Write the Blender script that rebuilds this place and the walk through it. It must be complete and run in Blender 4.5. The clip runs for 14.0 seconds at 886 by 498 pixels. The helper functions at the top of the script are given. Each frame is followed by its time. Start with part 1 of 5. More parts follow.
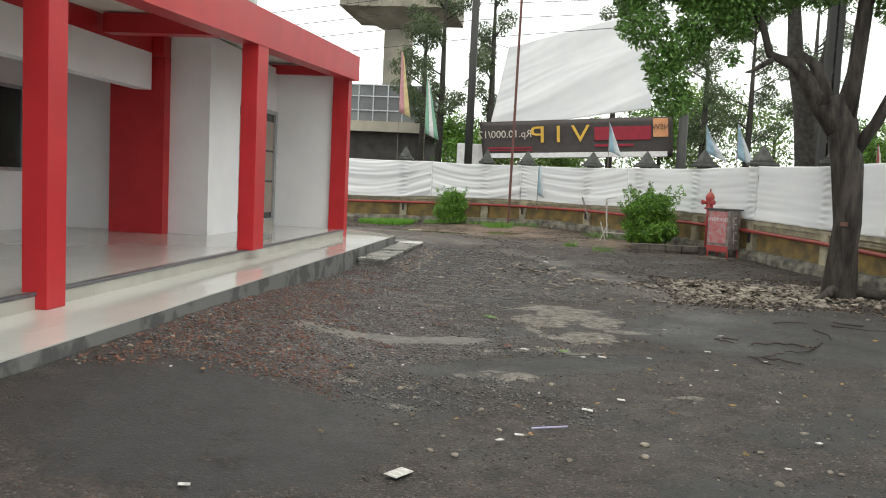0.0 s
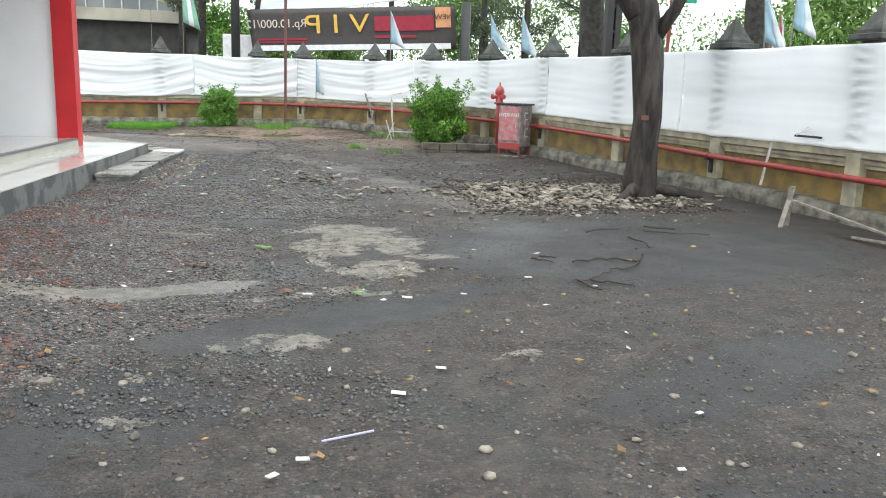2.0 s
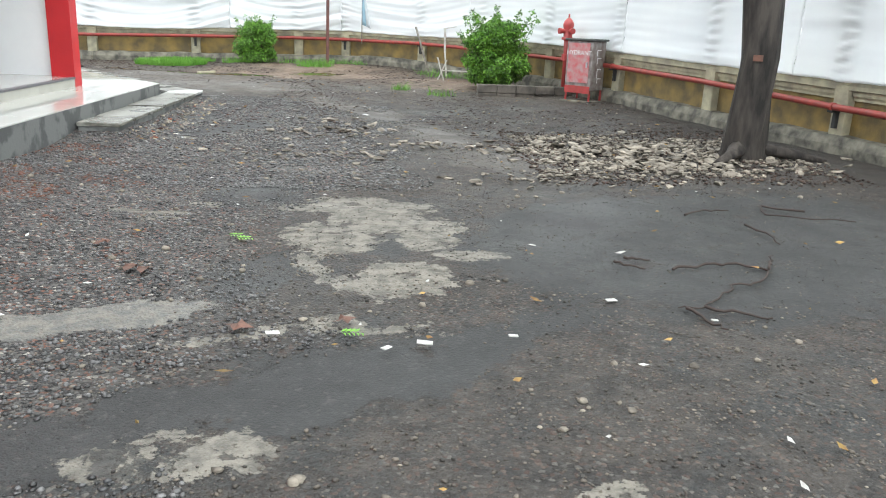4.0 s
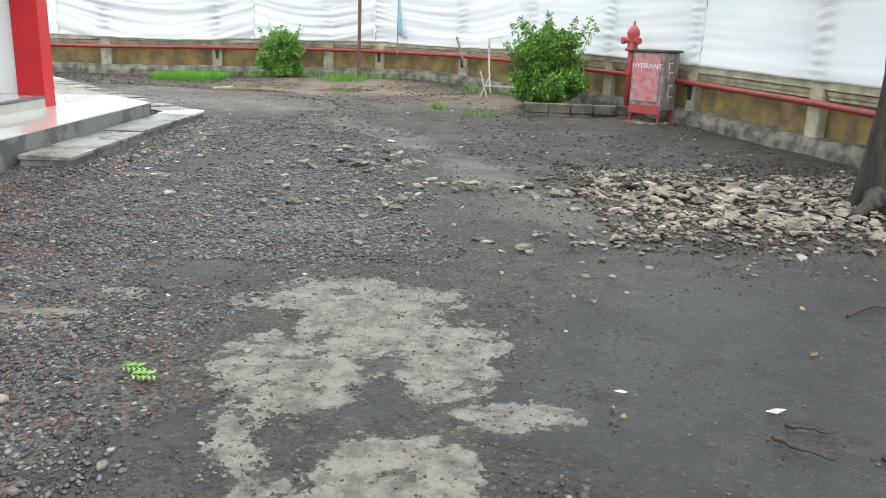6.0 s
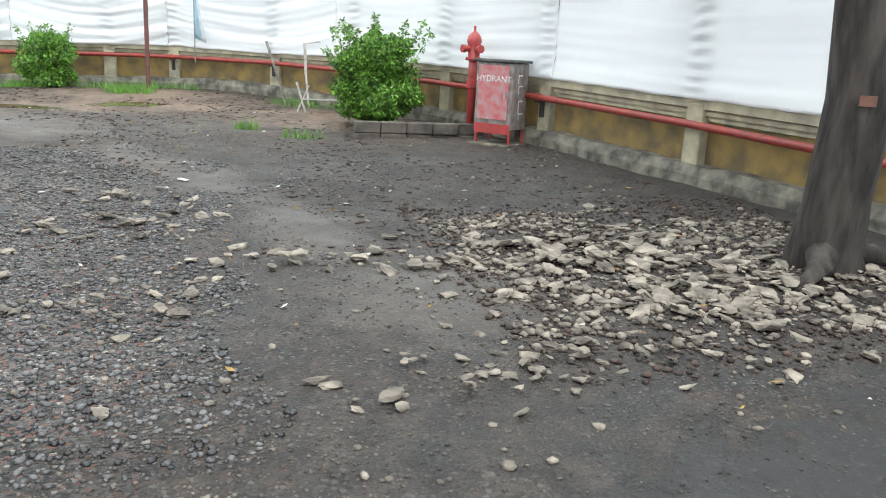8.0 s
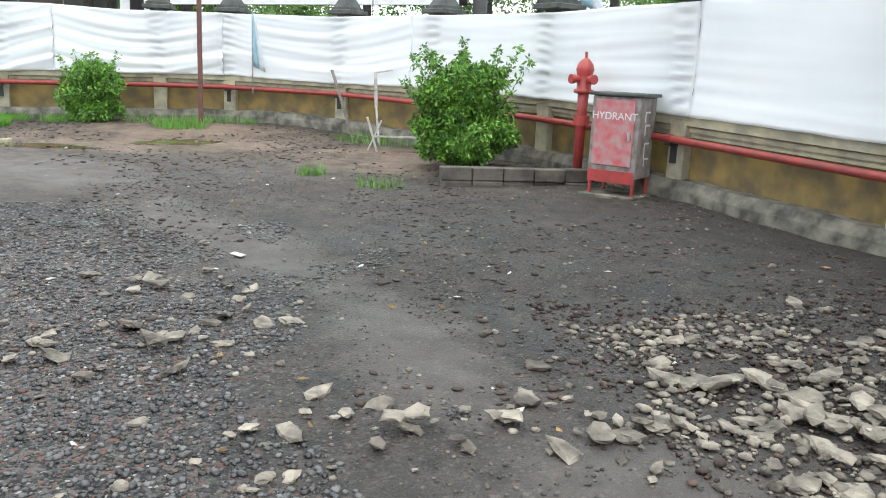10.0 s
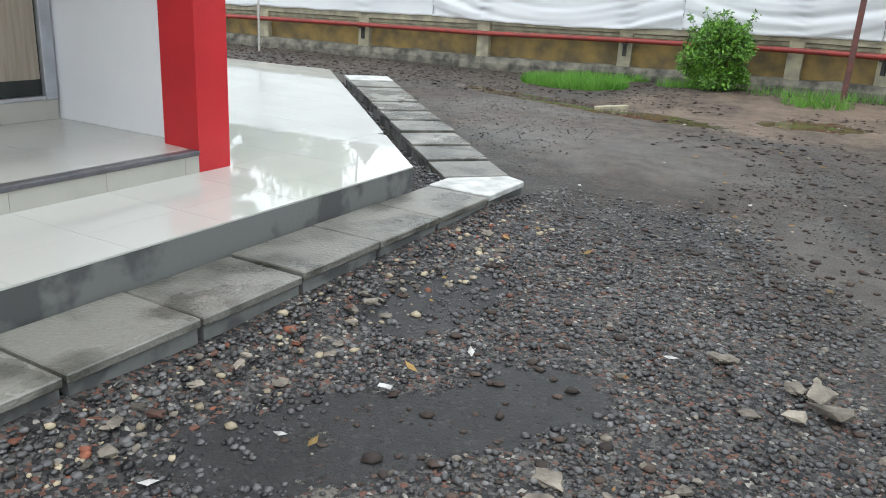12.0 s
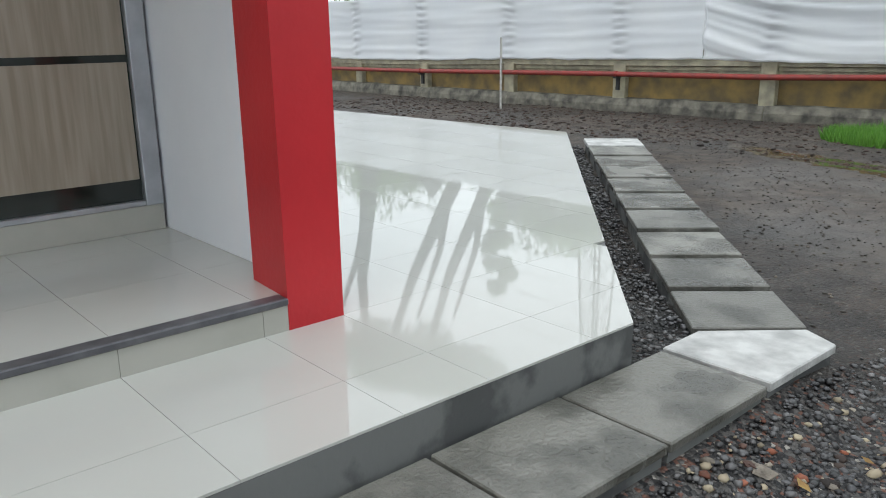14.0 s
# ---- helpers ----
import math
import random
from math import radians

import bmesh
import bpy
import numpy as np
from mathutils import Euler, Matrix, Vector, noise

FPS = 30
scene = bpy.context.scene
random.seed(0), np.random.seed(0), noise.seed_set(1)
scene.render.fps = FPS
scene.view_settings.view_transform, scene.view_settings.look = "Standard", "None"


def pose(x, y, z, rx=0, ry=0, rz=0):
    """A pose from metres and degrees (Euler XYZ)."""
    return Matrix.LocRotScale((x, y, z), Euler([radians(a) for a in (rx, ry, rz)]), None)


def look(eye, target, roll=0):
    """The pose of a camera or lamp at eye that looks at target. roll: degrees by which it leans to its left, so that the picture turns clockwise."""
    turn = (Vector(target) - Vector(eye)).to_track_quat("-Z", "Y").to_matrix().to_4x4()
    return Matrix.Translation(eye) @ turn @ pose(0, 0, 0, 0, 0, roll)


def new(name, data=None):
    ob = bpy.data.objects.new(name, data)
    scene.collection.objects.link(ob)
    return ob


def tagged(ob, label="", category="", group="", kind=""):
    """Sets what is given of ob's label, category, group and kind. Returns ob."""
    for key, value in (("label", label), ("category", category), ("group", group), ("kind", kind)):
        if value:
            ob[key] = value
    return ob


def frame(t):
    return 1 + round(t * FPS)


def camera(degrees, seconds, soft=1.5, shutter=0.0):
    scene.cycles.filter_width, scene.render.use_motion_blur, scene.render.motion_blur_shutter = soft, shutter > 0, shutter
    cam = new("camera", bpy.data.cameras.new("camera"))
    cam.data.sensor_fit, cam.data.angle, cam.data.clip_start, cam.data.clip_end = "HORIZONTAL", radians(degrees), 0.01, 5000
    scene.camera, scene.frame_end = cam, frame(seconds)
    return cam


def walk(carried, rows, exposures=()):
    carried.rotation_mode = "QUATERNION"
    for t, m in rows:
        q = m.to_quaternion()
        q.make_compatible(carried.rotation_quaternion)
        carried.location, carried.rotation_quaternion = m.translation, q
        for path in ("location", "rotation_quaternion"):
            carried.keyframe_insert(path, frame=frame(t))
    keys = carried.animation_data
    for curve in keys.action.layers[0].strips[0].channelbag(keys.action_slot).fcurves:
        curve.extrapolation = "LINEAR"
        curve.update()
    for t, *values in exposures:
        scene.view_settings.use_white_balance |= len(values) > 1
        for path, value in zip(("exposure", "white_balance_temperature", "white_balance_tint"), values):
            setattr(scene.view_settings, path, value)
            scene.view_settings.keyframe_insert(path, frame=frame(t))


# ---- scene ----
cam = camera(58.3, 14.0, 1.0)
METRES, EYE, TILT, LEAN, TURN = 15.6, 1.5, 0.0, 0.0, 7.3
PATH = [
    (0, (0.069, -0.513, 1.628), (-0.177, 1.515, 1.461), 2.8),
    (0.5, (-0.024, -0.058, 1.598), (-0.069, 1.973, 1.329), 3.1),
    (1, (-0.009, 0.414, 1.582), (0.155, 2.433, 1.267), 1.5),
    (1.5, (0.056, 0.878, 1.596), (0.359, 2.875, 1.247), 1.2),
    (2, (0.083, 1.383, 1.591), (0.394, 3.370, 1.190), 2.1),
    (2.5, (0.216, 1.909, 1.546), (0.489, 3.887, 1.081), 1.5),
    (2.7, (0.275, 2.151, 1.561), (0.369, 4.143, 1.087), 0.8),
    (4.8, (0.633, 4.524, 1.509), (0.851, 6.474, 0.915), 2.5),
    (5, (0.671, 4.765, 1.492), (0.893, 6.726, 0.936), 2.0),
    (5.5, (0.719, 5.358, 1.478), (0.841, 7.332, 0.939), 2.3),
    (6, (0.739, 5.963, 1.489), (0.787, 7.941, 0.953), 2.2),
    (6.5, (0.801, 6.555, 1.501), (0.774, 8.534, 0.967), 2.1),
    (7, (0.811, 7.153, 1.497), (0.879, 9.132, 0.968), 3.3),
    (7.5, (0.847, 7.810, 1.482), (1.264, 9.748, 0.959), 3.2),
    (7.7, (0.843, 8.027, 1.501), (1.316, 9.954, 0.984), 2.8),
    (9.8, (0.696, 10.344, 1.559), (1.245, 12.260, 1.077), 3.1),
    (10, (0.673, 10.576, 1.561), (1.052, 12.538, 1.104), 2.6),
    (10.5, (0.512, 11.130, 1.522), (0.440, 13.121, 1.039), 3.1),
    (11, (0.339, 11.655, 1.534), (0.037, 13.612, 1.003), 3.7),
    (11.5, (0.07, 12.212, 1.633), (-0.709, 13.946, 1.013), 2.3),
    (12, (-0.26, 12.681, 1.622), (-1.183, 14.344, 1.002), 3.2),
    (12.5, (-0.528, 13.238, 1.577), (-1.541, 14.863, 1.001), 2.3),
    (13, (-0.83, 13.753, 1.575), (-2.078, 15.203, 0.994), 0.9),
    (13.5, (-1.105, 14.259, 1.62), (-2.408, 15.662, 1.041), 0.7),
    (14, (-1.324, 14.783, 1.618), (-2.783, 16.045, 1.09), -0.8),
]
EXPOSURES = [(0, 0.01, 7300, 12), (0.5, 0.14, 7100, 11), (1, 0.35, 6800, 10), (1.5, 0.45, 6650, 10), (2.5, 0.81, 6750, 10), (5, 0.77, 6650, 10), (6.5, 0.71, 6650, 10), (7.5, 0.79, 6650, 10), (10, 0.74, 6550, 10), (11, 0.59, 6500, 10), (12, 0.23, 6500, 11), (13, -0.07, 6500, 11), (14, -0.23, 6500, 11)]
walk(cam, [(t, look(eye, target, roll)) for t, eye, target, roll in PATH], EXPOSURES)

S = bpy.data.worlds.new("overcast_sky")
scene.world = S
S.use_nodes = True
nt = S.node_tree
bgn = nt.nodes["Background"]
sky = nt.nodes.new("ShaderNodeTexSky")
sky.sky_type, sky.sun_disc = "NISHITA", False
sky.sun_elevation, sky.sun_rotation = radians(58), radians(200)
cloud = nt.nodes.new("ShaderNodeMix")
cloud.data_type = "RGBA"
cloud.inputs[0].default_value = 0.9
cloud.inputs[7].default_value = (7.35, 8.0, 8.25, 1)
nt.links.new(sky.outputs[0], cloud.inputs[6])
nt.links.new(cloud.outputs[2], bgn.inputs[0])
bgn.inputs[1].default_value = 0.215

sun_data = bpy.data.lights.new("sun", "SUN")
sun_data.energy, sun_data.angle, sun_data.color = 0.7, radians(25), (1.0, 0.98, 0.95)
sun = new("sun", sun_data)
sun.matrix_world = look((6, -14, 32), (0, 0, 0))


# ---- materials ----
def mat(name, color, rough=0.7, color2=None, scale=6.0, bump=0.0, bscale=60.0, metal=0.0, detail=6.0, spread=(0.35, 0.65), rand=0.0, spec=0.5, coat=0.0, wet=None, stretch=None):
    """A surface of two tones mixed by noise, with fine relief; rand: brightness change from object to object."""
    m = bpy.data.materials.new(name)
    m.use_nodes = True
    n, l = m.node_tree.nodes, m.node_tree.links
    b = n["Principled BSDF"]
    tc = n.new("ShaderNodeNewGeometry")
    noi = n.new("ShaderNodeTexNoise")
    noi.inputs["Scale"].default_value, noi.inputs["Detail"].default_value = scale, detail
    where = tc.outputs["Position"]
    if stretch:
        vm = n.new("ShaderNodeVectorMath")
        vm.operation = "MULTIPLY"
        vm.inputs[1].default_value = stretch
        l.new(where, vm.inputs[0])
        where = vm.outputs[0]
    l.new(where, noi.inputs["Vector"])
    ramp = n.new("ShaderNodeMapRange")
    ramp.inputs[1].default_value, ramp.inputs[2].default_value = spread
    l.new(noi.outputs[0], ramp.inputs[0])
    mix = n.new("ShaderNodeMix")
    mix.data_type = "RGBA"
    c2 = color2 or tuple(c * 0.8 for c in color)
    mix.inputs[6].default_value, mix.inputs[7].default_value = (*color, 1), (*c2, 1)
    l.new(ramp.outputs[0], mix.inputs[0])
    out = mix.outputs[2]
    if rand:
        oi = n.new("ShaderNodeObjectInfo")
        geo = n.new("ShaderNodeMath")
        geo.operation = "ADD"
        l.new(oi.outputs["Random"], geo.inputs[0])
        l.new(tc.outputs["Random Per Island"], geo.inputs[1])
        fr = n.new("ShaderNodeMath")
        fr.operation = "FRACT"
        l.new(geo.outputs[0], fr.inputs[0])
        mr = n.new("ShaderNodeMapRange")
        mr.inputs[3].default_value, mr.inputs[4].default_value = 1 - rand, 1 + rand
        l.new(fr.outputs[0], mr.inputs[0])
        hsv = n.new("ShaderNodeHueSaturation")
        l.new(mr.outputs[0], hsv.inputs["Value"])
        l.new(out, hsv.inputs["Color"])
        out = hsv.outputs[0]
    l.new(out, b.inputs["Base Color"])
    b.inputs["Roughness"].default_value, b.inputs["Metallic"].default_value = rough, metal
    b.inputs["Specular IOR Level"].default_value = spec
    b.inputs["Coat Weight"].default_value = coat
    if wet is not None:
        n3 = n.new("ShaderNodeTexNoise")
        n3.inputs["Scale"].default_value, n3.inputs["Detail"].default_value = 1.6, 4
        l.new(tc.outputs["Position"], n3.inputs["Vector"])
        r3 = n.new("ShaderNodeMapRange")
        for i, v in enumerate((0.48, 0.60, rough, wet)):
            r3.inputs[i + 1].default_value = v
        l.new(n3.outputs[0], r3.inputs[0])
        l.new(r3.outputs[0], b.inputs["Roughness"])
    if bump:
        n2 = n.new("ShaderNodeTexNoise")
        n2.inputs["Scale"].default_value, n2.inputs["Detail"].default_value = bscale, 5
        l.new(where, n2.inputs["Vector"])
        bp = n.new("ShaderNodeBump")
        bp.inputs["Strength"].default_value, bp.inputs["Distance"].default_value = bump, 0.02
        l.new(n2.outputs[0], bp.inputs["Height"])
        l.new(bp.outputs[0], b.inputs["Normal"])
    return m


M_RED = mat("red_paint", (0.56, 0.022, 0.03), 0.42, (0.48, 0.018, 0.025), 2.0, 0.08, 30)
M_WHITE = mat("white_wall_paint", (0.88, 0.89, 0.91), 0.6, (0.83, 0.84, 0.87), 1.5, 0.08, 25)
M_CEIL = mat("cream_ceiling_paint", (0.82, 0.80, 0.74), 0.7, None, 1.0)
M_TILE = mat("glossy_tile", (0.56, 0.565, 0.53), 0.03, (0.52, 0.525, 0.49), 1.2, 0.012, 5, rand=0.02, spread=(0.3, 0.7))
M_RISER = mat("riser_tile", (0.44, 0.43, 0.385), 0.2, (0.39, 0.385, 0.34), 3.0, rand=0.03)
M_GROUT = mat("grout", (0.36, 0.355, 0.33), 0.8)
M_TRIM = mat("dark_stair_nosing", (0.07, 0.07, 0.08), 0.35, (0.11, 0.11, 0.12), 14)
M_RENDER = mat("cement_render", (0.17, 0.175, 0.17), 0.75, (0.085, 0.088, 0.088), 3.0, 0.2, 30, spread=(0.48, 0.56))
M_SLAB = mat("cement_slab", (0.215, 0.21, 0.185), 0.35, (0.095, 0.094, 0.08), 3.2, 0.5, 45, rand=0.22, spread=(0.42, 0.58), wet=0.05)
M_SLABW = mat("whitewashed_slab", (0.62, 0.62, 0.60), 0.6, (0.36, 0.36, 0.35), 7.0, 0.3, 40)
M_OCHRE = mat("ochre_paint", (0.27, 0.18, 0.055), 0.75, (0.12, 0.09, 0.045), 3.5, 0.2, 30)
M_CREAM = mat("cream_concrete", (0.46, 0.42, 0.29), 0.8, (0.27, 0.25, 0.19), 5.0, 0.3, 35)
M_PLINTH = mat("plinth_stone", (0.22, 0.205, 0.165), 0.85, (0.055, 0.052, 0.044), 5.0, 0.7, 18)
M_PIPE = mat("red_pipe_paint", (0.32, 0.04, 0.03), 0.5, (0.20, 0.035, 0.03), 8.0)
M_IRON = mat("dark_iron", (0.035, 0.035, 0.035), 0.6)
M_CAP = mat("weathered_dark_concrete", (0.10, 0.105, 0.10), 0.85, (0.05, 0.055, 0.05), 5.0, 0.5, 30)
M_POST = mat("rusty_red_post", (0.16, 0.06, 0.05), 0.7, (0.09, 0.045, 0.04), 9.0)
M_BARK = mat("bark", (0.065, 0.055, 0.048), 0.9, (0.014, 0.012, 0.011), 11.0, 1.0, 20, stretch=(1, 1, 0.22))
M_BARK2 = mat("dark_bark", (0.06, 0.055, 0.048), 0.9, (0.025, 0.024, 0.02), 9.0, 0.8, 22)
M_LEAF = mat("leaf_green", (0.045, 0.13, 0.014), 0.45, (0.15, 0.33, 0.035), 5.0, rand=0.65)
M_LEAFD = mat("dark_leaf", (0.06, 0.15, 0.025), 0.5, (0.10, 0.23, 0.04), 1.0, rand=0.35)
M_NEEDLE = mat("needle_green", (0.07, 0.11, 0.05), 0.7, (0.11, 0.155, 0.075), 1.0, rand=0.3)
M_FAR = mat("far_foliage", (0.12, 0.22, 0.05), 0.7, (0.18, 0.30, 0.08), 0.6, rand=0.4)
M_STONE = mat("gravel_stone", (0.098, 0.096, 0.095), 0.3, (0.04, 0.04, 0.043), 3.0, rand=0.85)
M_GRIT = mat("brown_grit", (0.12, 0.10, 0.08), 0.55, (0.03, 0.026, 0.022), 3.0, rand=0.7)
M_BLOCK = mat("weathered_block", (0.15, 0.13, 0.11), 0.85, (0.07, 0.062, 0.055), 5.0, 0.6, 30, rand=0.15)
M_RUBBLE = mat("rubble", (0.30, 0.265, 0.215), 0.85, (0.095, 0.082, 0.068), 9.0, 0.9, 30, rand=0.35)
M_BRICKBIT = mat("brick_bit", (0.17, 0.075, 0.05), 0.7, (0.07, 0.042, 0.034), 9.0, rand=0.3)
M_ORANGEBIT = mat("orange_brick_bit", (0.26, 0.085, 0.045), 0.75, (0.15, 0.06, 0.038), 20.0, rand=0.4)
M_YELSTONE = mat("yellowish_stone", (0.42, 0.36, 0.25), 0.6, (0.28, 0.23, 0.16), 12.0, rand=0.35)
M_WOOD = mat("grey_wood", (0.26, 0.24, 0.21), 0.8, (0.15, 0.13, 0.11), 12.0)
M_WOODW = mat("whitewashed_wood", (0.55, 0.54, 0.50), 0.8, (0.35, 0.33, 0.3), 12.0)
M_TWIG = mat("dark_twig", (0.05, 0.035, 0.03), 0.8)
M_HYD = mat("hydrant_red", (0.42, 0.05, 0.05), 0.4, (0.30, 0.05, 0.045), 12.0)
M_CABSIDE = mat("worn_grey_steel", (0.28, 0.26, 0.25), 0.5, (0.16, 0.12, 0.11), 10.0)
M_PINK = mat("faded_red_door", (0.50, 0.11, 0.12), 0.35, (0.42, 0.27, 0.27), 9.0)
M_ALU = mat("aluminium", (0.50, 0.52, 0.55), 0.35, metal=0.6)
M_VENEER = mat("wood_film", (0.36, 0.305, 0.245), 0.3, (0.27, 0.225, 0.175), 2.0, stretch=(14, 14, 0.8))
M_DARKGLASS = mat("dark_glass", (0.02, 0.025, 0.022), 0.05)
M_TANK = mat("tank_steel", (0.62, 0.66, 0.65), 0.3, (0.5, 0.55, 0.54), 2.0, metal=0.7)
M_CONC = mat("old_concrete", (0.42, 0.39, 0.32), 0.85, (0.25, 0.24, 0.20), 0.5, 0.3, 3)
M_GREYB = mat("grey_facade", (0.20, 0.22, 0.22), 0.6, (0.14, 0.15, 0.16), 0.8)
M_DBRICK = mat("dark_brickwork", (0.07, 0.065, 0.06), 0.85, (0.04, 0.04, 0.04), 2.0)
M_BANNER = mat("black_banner", (0.045, 0.036, 0.035), 0.5)
M_GOLD = mat("gold_print", (0.70, 0.42, 0.06), 0.5)
M_CRIM = mat("crimson_print", (0.30, 0.01, 0.03), 0.5)
M_PALE = mat("pale_print", (0.6, 0.55, 0.48), 0.5)
M_WHITEP = mat("white_print", (0.75, 0.75, 0.76), 0.6)
M_ORANGE = mat("orange_print", (0.65, 0.30, 0.14), 0.5)
M_BLUE = mat("light_blue_cloth", (0.30, 0.47, 0.58), 0.7)
M_FLAGW = mat("pale_cloth", (0.62, 0.68, 0.72), 0.8)
M_PINKC = mat("pink_cloth", (0.60, 0.30, 0.33), 0.7)
M_YELC = mat("yellow_cloth", (0.66, 0.54, 0.28), 0.7)
M_GREENC = mat("green_cloth", (0.22, 0.46, 0.34), 0.6)
M_SIGN = mat("green_sign", (0.0, 0.28, 0.16), 0.4)
M_GRASS = mat("grass", (0.08, 0.24, 0.02), 0.6, (0.14, 0.32, 0.04), 3.0, rand=0.3)
M_DRY = mat("dry_leaf", (0.30, 0.20, 0.06), 0.7, (0.20, 0.10, 0.04), 20.0, rand=0.6)
M_STRAW = mat("lilac_plastic", (0.42, 0.40, 0.62), 0.4)
M_TRASH = mat("white_scrap", (0.62, 0.62, 0.59), 0.5, (0.36, 0.35, 0.33), 30.0)


def cloth_mat(name, color, color2):
    m = mat(name, color, 0.55, color2, 1.2, 0.25, 3.5)
    b = m.node_tree.nodes["Principled BSDF"]
    n, l = m.node_tree.nodes, m.node_tree.links
    tr = n.new("ShaderNodeBsdfTranslucent")
    tr.inputs[0].default_value = (*color, 1)
    mx = n.new("ShaderNodeMixShader")
    mx.inputs[0].default_value = 0.5
    l.new(b.outputs[0], mx.inputs[1])
    l.new(tr.outputs[0], mx.inputs[2])
    l.new(mx.outputs[0], n["Material Output"].inputs[0])
    return m


M_TARP = cloth_mat("white_tarpaulin", (0.93, 0.94, 0.95), (0.86, 0.88, 0.91))


def ground_material():
    """Crushed stone over old asphalt, with bare asphalt, worn concrete, reddish soil, mud and puddles."""
    m = bpy.data.materials.new("wet_gravel_ground")
    m.use_nodes = True
    n, l = m.node_tree.nodes, m.node_tree.links
    b = n["Principled BSDF"]
    geo = n.new("ShaderNodeNewGeometry")
    pos = geo.outputs["Position"]
    sep = n.new("ShaderNodeSeparateXYZ")

    def noise_tex(scale, detail=5.0, out=0, rough=0.6):
        t = n.new("ShaderNodeTexNoise")
        t.inputs["Scale"].default_value, t.inputs["Detail"].default_value, t.inputs["Roughness"].default_value = scale, detail, rough
        l.new(pos, t.inputs["Vector"])
        return t.outputs[out]

    def mth(op, a, c, clamp=False):
        t = n.new("ShaderNodeMath")
        t.operation, t.use_clamp = op, clamp
        for i, v in enumerate((a, c)):
            if isinstance(v, (int, float)):
                t.inputs[i].default_value = v
            else:
                l.new(v, t.inputs[i])
        return t.outputs[0]

    def rng(v, lo, hi, a=0.0, c=1.0):
        t = n.new("ShaderNodeMapRange")
        t.interpolation_type = "SMOOTHSTEP"
        l.new(v, t.inputs[0])
        for i, w in enumerate((lo, hi, a, c)):
            t.inputs[i + 1].default_value = w
        return t.outputs[0]

    def mixc(f, a, c):
        t = n.new("ShaderNodeMix")
        t.data_type = "RGBA"
        for i, v in ((0, f), (6, a), (7, c)):
            if isinstance(v, tuple):
                t.inputs[i].default_value = (*v, 1)
            elif isinstance(v, (int, float)):
                t.inputs[i].default_value = v
            else:
                l.new(v, t.inputs[i])
        return t.outputs[2]

    warp = n.new("ShaderNodeVectorMath")
    warp.operation = "MULTIPLY_ADD"
    l.new(noise_tex(2.2, 8.0, 1, 0.75), warp.inputs[0])
    warp.inputs[1].default_value, warp.inputs[2].default_value = (0.9, 0.9, 0), (-0.45, -0.45, 0)
    add = n.new("ShaderNodeVectorMath")
    l.new(pos, add.inputs[0])
    l.new(warp.outputs[0], add.inputs[1])
    l.new(add.outputs[0], sep.inputs[0])
    X, Y = sep.outputs[0], sep.outputs[1]

    def blob(cx, cy, rx, ry, ang=0.0, soft=0.6):
        """1 inside a warped ellipse."""
        ca, sa = math.cos(radians(ang)), math.sin(radians(ang))
        dx, dy = mth("SUBTRACT", X, cx), mth("SUBTRACT", Y, cy)
        u = mth("DIVIDE", mth("ADD", mth("MULTIPLY", dx, ca), mth("MULTIPLY", dy, sa)), rx)
        v = mth("DIVIDE", mth("SUBTRACT", mth("MULTIPLY", dy, ca), mth("MULTIPLY", dx, sa)), ry)
        r = mth("ADD", mth("MULTIPLY", u, u), mth("MULTIPLY", v, v))
        return rng(r, 1 - soft, 1 + soft, 1.0, 0.0)

    def union(items):
        out = items[0]
        for i in items[1:]:
            out = mth("MAXIMUM", out, i)
        return out

    ragged = mth("MULTIPLY", mth("SUBTRACT", noise_tex(2.8, 10.0, 0, 0.75), 0.5), 5.0)

    def crisp(v, hard=0.05):
        return rng(mth("ADD", v, mth("MULTIPLY", ragged, rng(v, 0.02, 0.2))), 0.5 - hard, 0.5 + hard)

    # crushed stone
    vor = n.new("ShaderNodeTexVoronoi")
    vor.inputs["Scale"].default_value = 55
    l.new(pos, vor.inputs["Vector"])
    cellv = n.new("ShaderNodeSeparateColor")
    l.new(vor.outputs["Color"], cellv.inputs[0])
    stone = mixc(rng(cellv.outputs[0], 0.2, 1.0), (0.009, 0.009, 0.010), (0.10, 0.094, 0.088))
    reddish = mixc(rng(cellv.outputs[1], 0.86, 0.9), stone, (0.14, 0.065, 0.045))
    pale = mixc(rng(cellv.outputs[2], 0.95, 0.98), reddish, (0.32, 0.30, 0.265))
    fine = noise_tex(110, 3)
    big = noise_tex(0.7, 5)
    mid = noise_tex(5, 6)
    soil = mixc(rng(mid, 0.35, 0.65), (0.013, 0.0105, 0.009), (0.047, 0.038, 0.031))
    soil = mixc(rng(noise_tex(1.1, 7, 0, 0.7), 0.50, 0.60), soil, (0.019, 0.020, 0.020))
    soil = mixc(mth("MULTIPLY", rng(cellv.outputs[1], 0.95, 0.99), 0.4), soil, (0.13, 0.118, 0.10))
    soil = mixc(rng(cellv.outputs[2], 0.8, 0.9), soil, (0.03, 0.028, 0.026))
    vor2 = n.new("ShaderNodeTexVoronoi")
    vor2.inputs["Scale"].default_value = 36
    l.new(pos, vor2.inputs["Vector"])
    cell2 = n.new("ShaderNodeSeparateColor")
    l.new(vor2.outputs["Color"], cell2.inputs[0])
